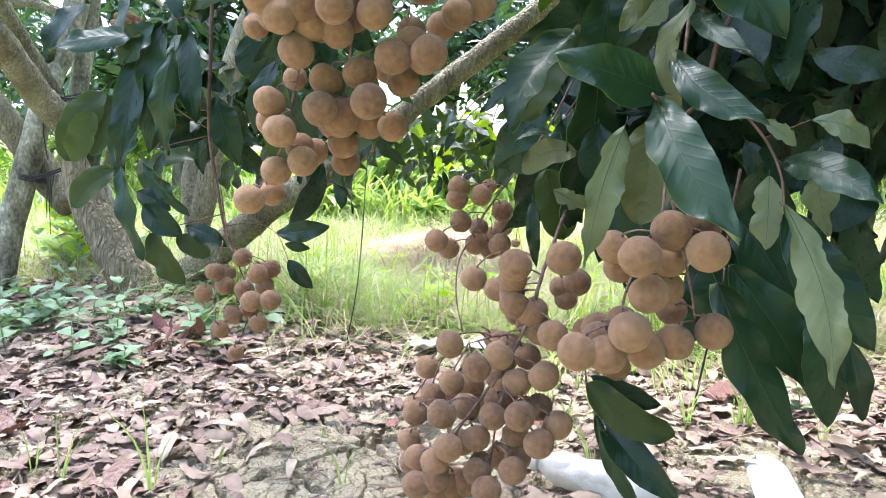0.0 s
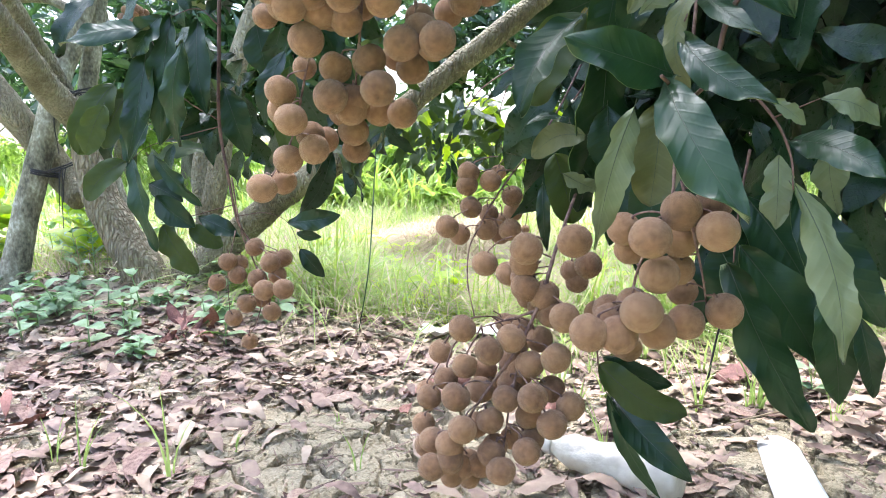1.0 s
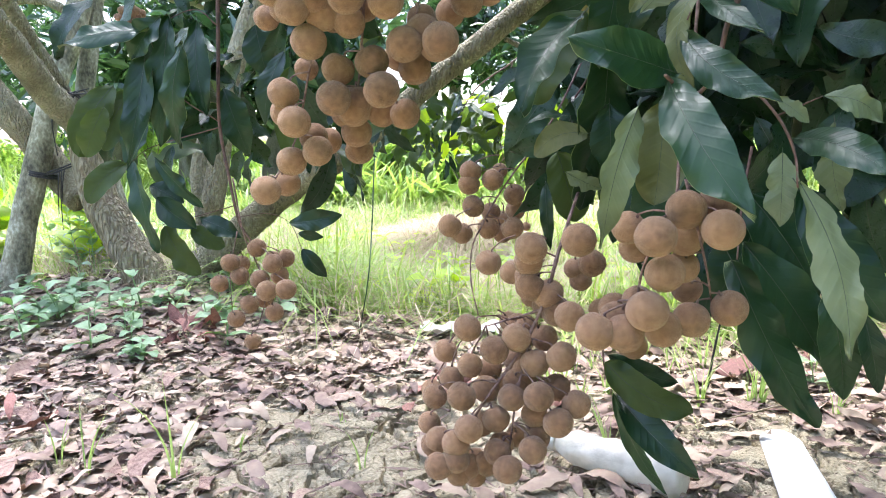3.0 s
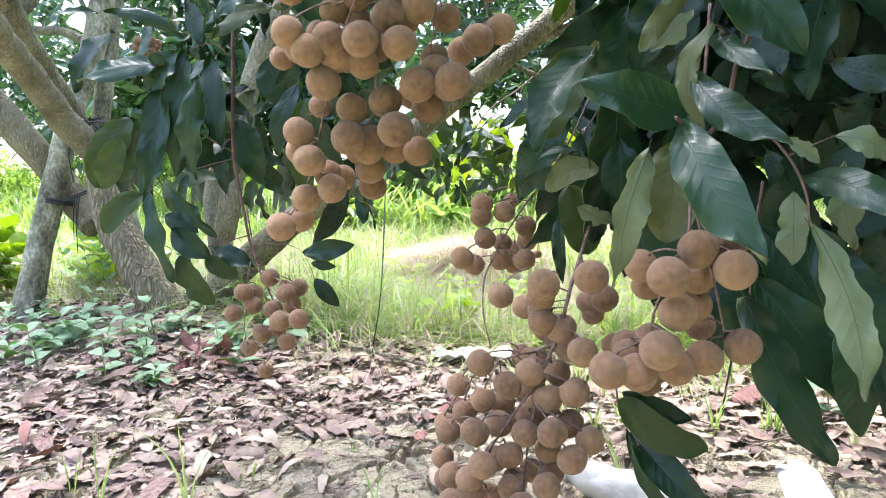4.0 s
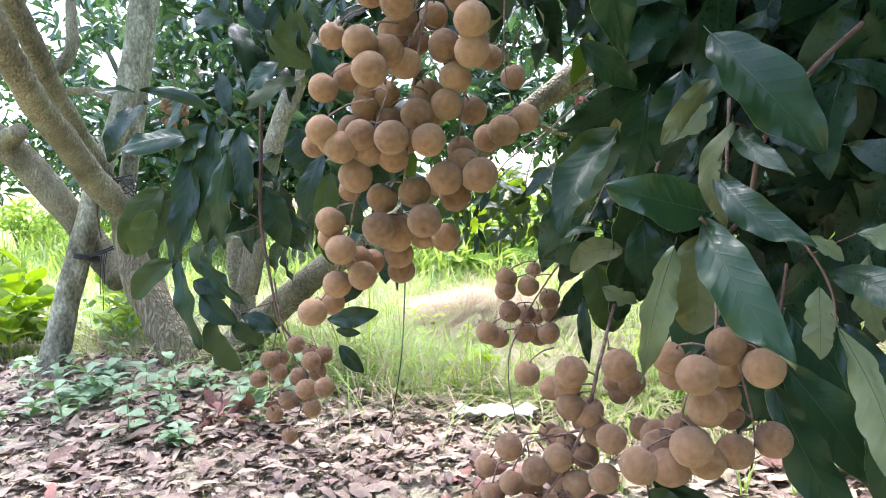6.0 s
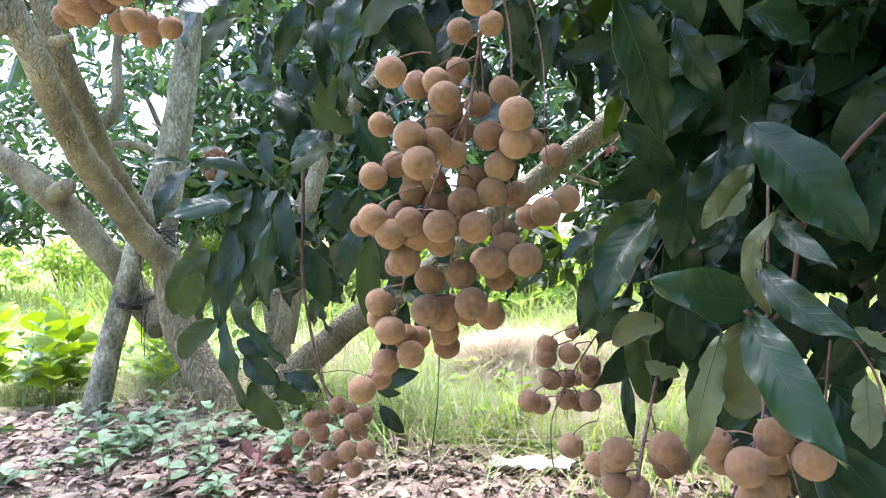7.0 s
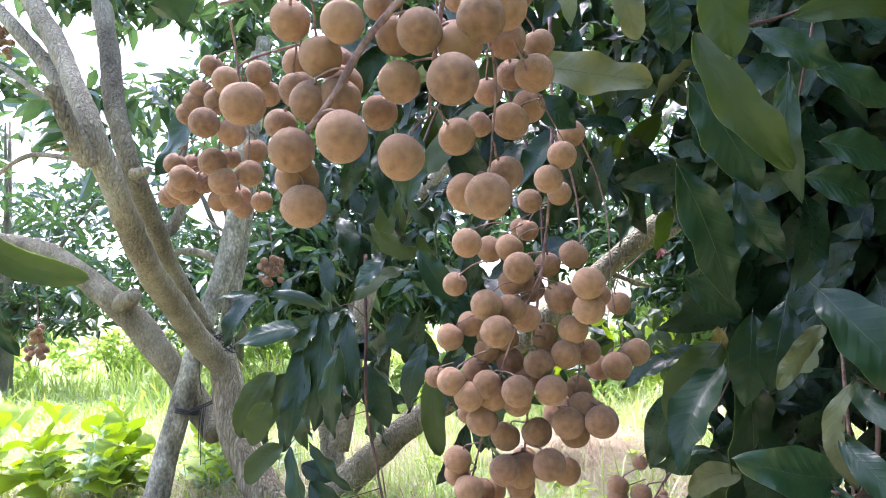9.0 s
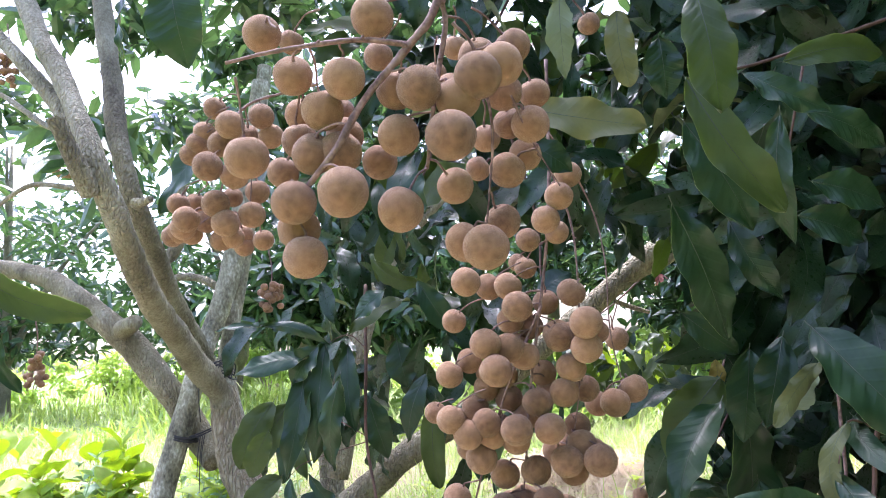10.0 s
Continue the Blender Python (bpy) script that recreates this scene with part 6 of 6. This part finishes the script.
def tuft(x, y, n, height, seed):
    rng = random.Random(seed)
    ob = group_at("grass_tuft", (x, y, ground_z(x, y)), "small tuft of thin green grass rising from bare soil", "grass", "grass tufts on the soil")
    for _ in range(n):
        h = height * rng.uniform(0.5, 1.1)
        a = rng.uniform(0, 6.28)
        s = rng.uniform(0.1, 0.5) * h
        wide, turn = rng.uniform(0.0009, 0.0021), rng.uniform(-0.8, 0.8)
        bm = bmesh.new()
        rows = []
        for q in range(7):
            u = q / 6
            c = Vector((s * u * u * math.cos(a) + 0.004 * math.cos(a), s * u * u * math.sin(a) + 0.004 * math.sin(a), h * (u - 0.12 * u * u) - 0.004))
            sd = Vector((math.cos(turn + u), math.sin(turn + u), 0)) * wide * (1 - u ** 2.5)
            rows.append([bm.verts.new(c - sd), bm.verts.new(c + Vector((0, wide * 0.5, 0))), bm.verts.new(c + sd)])
        for p, q in zip(rows, rows[1:]):
            for e in (0, 1):
                bm.faces.new((p[e], p[e + 1], q[e + 1], q[e]))
        part("blade", bm, BLADE, ob)


for k, (x, y, n, h) in enumerate([(-0.549, 0.875, 5, 0.16), (-0.62, 0.93, 4, 0.09), (-0.415, 0.866, 3, 0.20), (-0.145, 0.885, 2, 0.13), (0.22, 0.90, 6, 0.12), (0.27, 0.97, 5, 0.14), (0.30, 1.1, 5, 0.1),
                                  (0.16, 1.25, 4, 0.1), (0.42, 1.25, 5, 0.12), (0.0, 1.1, 3, 0.04), (-0.3, 1.2, 4, 0.03), (-0.2, 1.05, 3, 0.04), (0.62, 1.3, 4, 0.06), (0.75, 1.2, 4, 0.07), (-0.35, 0.95, 3, 0.05)] + [(r.uniform(0.1, 0.75), r.uniform(1.0, 1.45), 8, r.uniform(0.06, 0.15)) for _ in range(26)] + [(r.uniform(0.15, 0.38), r.uniform(1.15, 1.4), 5, r.uniform(0.06, 0.13)) for _ in range(10)]):
    tuft(x, y, n, h, 700 + k)

# ---- bottle, sheet, sticks ----
def bottle(place, turn):
    ob = group_at("plastic_bottle", place, "empty cloudy white plastic bottle lying on the soil", "bottle")
    prof = [(0.0, 0.0), (0.024, 0.0), (0.029, 0.004), (0.030, 0.02), (0.0285, 0.03), (0.030, 0.04), (0.030, 0.12), (0.0285, 0.128), (0.030, 0.136), (0.027, 0.155), (0.017, 0.178), (0.0125, 0.186), (0.0125, 0.196)]
    fine = []
    for (r0, h0), (r1, h1) in zip(prof, prof[1:]):
        steps = max(1, int((h1 - h0) / 0.006))
        fine += [(r0 + (r1 - r0) * q / steps, h0 + (h1 - h0) * q / steps) for q in range(steps)]
    fine.append(prof[-1])

    def dent(rad, h, k):
        a = 2 * math.pi * k / 28
        return rad * (1 + (0.16 if 0.02 < h < 0.16 else 0.03) * (noise.noise(Vector((math.cos(a) * 2.2, math.sin(a) * 2.2, h * 45))) - 0.2))

    bm = bmesh.new()
    rings = []
    for rad, h in fine:
        rings.append([bm.verts.new((0.92 * dent(rad, h, k) * math.cos(2 * math.pi * k / 28), h, dent(rad, h, k) * math.sin(2 * math.pi * k / 28) * (0.85 if 0.03 < h < 0.15 else 1) + 0.03)) for k in range(28)])
    for a, b in zip(rings, rings[1:]):
        for k in range(28):
            bm.faces.new((a[k], b[k], b[(k + 1) % 28], a[(k + 1) % 28]))
    body = part("body", bm, PLASTIC, ob)
    bm = bmesh.new()
    tube(bm, [(0, 0.188, 0.03, 0.0138), (0, 0.192, 0.03, 0.0142), (0, 0.200, 0.03, 0.0142), (0, 0.203, 0.03, 0.013)], 24, 2)
    part("cap", bm, PLASTIC, ob, "white screw cap")
    ob.matrix_basis = Matrix.Translation(place) @ pose(0, 0, 0, 0, 0, turn)


bottle((0.29, 0.777, 0.0), 51)


def crumpled(name, place, sx, sy, high, label, seed, turn=0, material=PAPER):
    bm = bmesh.new()
    n = 22
    vs = [[bm.verts.new(((i / n - 0.5) * sx * (1 + 0.12 * noise.noise(Vector((j * 0.4, seed, 0)))), (j / n - 0.5) * sy * (1 + 0.15 * noise.noise(Vector((i * 0.4, seed, 4)))),
                         high * (0.5 + 0.5 * noise.fractal(Vector((i * 0.13, j * 0.13, seed)), 0.9, 2.0, 3)) + 0.003)) for i in range(n + 1)] for j in range(n + 1)]
    for j in range(n):
        for i in range(n):
            bm.faces.new((vs[j][i], vs[j][i + 1], vs[j + 1][i + 1], vs[j + 1][i]))
    ob = part(name, bm, material)
    ob.matrix_basis = Matrix.Translation(place) @ pose(0, 0, 0, 0, 0, turn)
    tagged(ob, label, "litter")



def pouch(head, tail, w0, w1, high, label, seed):
    """A flattened pouch of sheeting, narrower and rounded at its head, with soft dents and a thin rim."""
    head, tail = Vector(head), Vector(tail)
    axis_dir = tail - head
    side = Vector((-axis_dir.y, axis_dir.x, 0)).normalized()
    bm = bmesh.new()
    n, m = 26, 12
    skins = []
    for top in (1, 0):
        rows = []
        for i in range(n + 1):
            u = (i / n) ** 1.4
            wide = (w0 + (w1 - w0) * u) * min(1, (1 - (1 - min(1, u / 0.2)) ** 2) ** 0.5 + 0.02, (1 - (1 - min(1, (1 - u) / 0.1)) ** 2) ** 0.5 + 0.02)
            wide *= 1 + 0.03 * noise.noise(Vector((u * 5, seed, 0)))
            row = []
            for j in range(m + 1):
                v = 2 * j / m - 1
                dome = max(0, 1 - v * v) ** 0.6 * math.sin(math.pi * min(1, max(0, 0.01 + 0.93 * u))) ** 0.6
                z = high * dome * (0.9 + 0.3 * noise.fractal(Vector((u * 3.5, v * 1.2, seed)), 1.0, 2.0, 2)) + 0.004 if top else 0.0015
                row.append(bm.verts.new(axis_dir * u + side * v * wide + Vector((0, 0, z))))
            rows.append(row)
        skins.append(rows)
        for p, q in zip(rows, rows[1:]):
            for j in range(m):
                quad = (p[j], p[j + 1], q[j + 1], q[j])
                bm.faces.new(quad if top == 0 else quad[::-1])
    up, low = skins
    rim = [(i, 0) for i in range(n + 1)] + [(n, j) for j in range(1, m + 1)] + [(i, m) for i in range(n - 1, -1, -1)] + [(0, j) for j in range(m - 1, 0, -1)]
    for (i, j), (p, q) in zip(rim, rim[1:] + rim[:1]):
        bm.faces.new((up[i][j], low[i][j], low[p][q], up[p][q]))
    ob = part("plastic_pouch", bm, PAPER)
    ob.location = head
    tagged(ob, label, "litter")


pouch((0.499, 0.965, 0.004), (0.437, 0.735, 0.004), 0.029, 0.035, 0.016, "bright white flattened plastic pouch on dry leaves", 3)
crumpled("plastic_bag", (0.02, 1.55, 0.004), 0.20, 0.07, 0.045, "crumpled white plastic bag at the grass's edge", 8, -20)


def stick(points, label, material=STALK, name="dry_stick"):
    bm = bmesh.new()
    tube(bm, points, 8, 5, 0.15, 120, origin=points[0][:3])
    ob = part(name, bm, material)
    ob.location = points[0][:3]
    tagged(ob, label, "stick", "sticks on the ground")


stick([(-0.47, 1.78, 0.02, 0.005), (-0.27, 1.63, 0.025, 0.005), (-0.055, 1.446, 0.02, 0.004), (0.05, 1.38, 0.015, 0.003)], "long thin dry branch lying along the grass edge", BARK)
stick([(0.452, 1.14, -0.02, 0.0022), (0.47, 1.14, 0.10, 0.002), (0.50, 1.14, 0.25, 0.0018)], "thin dark stake stuck upright in the soil", STRAP, "stake")
r = random.Random(31)
for k in range(16):
    x, y, a, ln = r.uniform(-1.1, 0.9), r.uniform(0.85, 1.6), r.uniform(0, 6.28), r.uniform(0.06, 0.2)
    stick([(x, y, ground_z(x, y) + 0.008, 0.0025), (x + 0.5 * ln * math.cos(a), y + 0.5 * ln * math.sin(a + 0.2), 0.014 + ground_z(x, y), 0.0022), (x + ln * math.cos(a), y + ln * math.sin(a), 0.01 + ground_z(x, y), 0.001)],
          "short dry twig among fallen leaves", BARK)
stick([(-0.236, 1.544, 0., 0.0016), (-0.207, 1.558, 0.147, 0.0016), (-0.205, 1.674, 0.256, 0.0018), (-0.206, 1.832, 0.439, 0.0016), (-0.201, 1.884, 0.516, 0.0012)], "thin dark vine climbing from the soil to the limb", LEAF_TOP, "climbing_vine")

stick([(-0.15, 1.256, 0.012, 0.004), (-0.09, 1.247, 0.014, 0.0045), (0.0, 1.235, 0.012, 0.003)], "dark broken stick lying on fallen leaves", TRUNK_BARK)
stick([(0.44, 1.005, 0.012, 0.0014), (0.49, 1.013, 0.02, 0.0015), (0.535, 1.03, 0.022, 0.0013), (0.585, 1.062, 0.012, 0.0008)], "pale bleached twig lying over fallen leaves", STRAW)
sow(weed("seedling", "pale grey-green seedling with broad soft leaves on the litter", 0.05, 2, 0.06, 0.34, WEED, 560, 0.6), [(0.653, 1.141)], 660)
big = LITTER_MESHES[4].copy()
for slot in range(3):
    big.materials[slot] = RED_LITTER
broad_leaf = new("fallen_leaf", big)
broad_leaf.matrix_world = pose(0.495, 1.20, ground_z(0.5, 1.2) + 0.018, 24, 8, -82) @ Matrix.Diagonal((0.15, 0.085, 0.085, 1))
tagged(broad_leaf, "large reddish-brown dry leaf propped on the litter", "leaf", "withered red leaves on the soil")

PINK = mat("dried_petal", [(0.2, (0.30, 0.09, 0.075)), (0.8, (0.52, 0.24, 0.19))], 40, 0.7, 0.3, 90, 0.001, translucent=0.3)
flower = group_at("dried_flower", FLOWER_AT, "small shrivelled pink blossom caught on the limb", "flower")
r = random.Random(44)
for k in range(6):
    me = LITTER_MESHES[k].copy()
    for slot in range(3):
        me.materials[slot] = PINK
    sub("petal", me, pose(0, 0, 0, r.uniform(-150, -60), r.uniform(-40, 40), r.uniform(0, 360)) @ Matrix.Scale(r.uniform(0.03, 0.05), 4), flower)
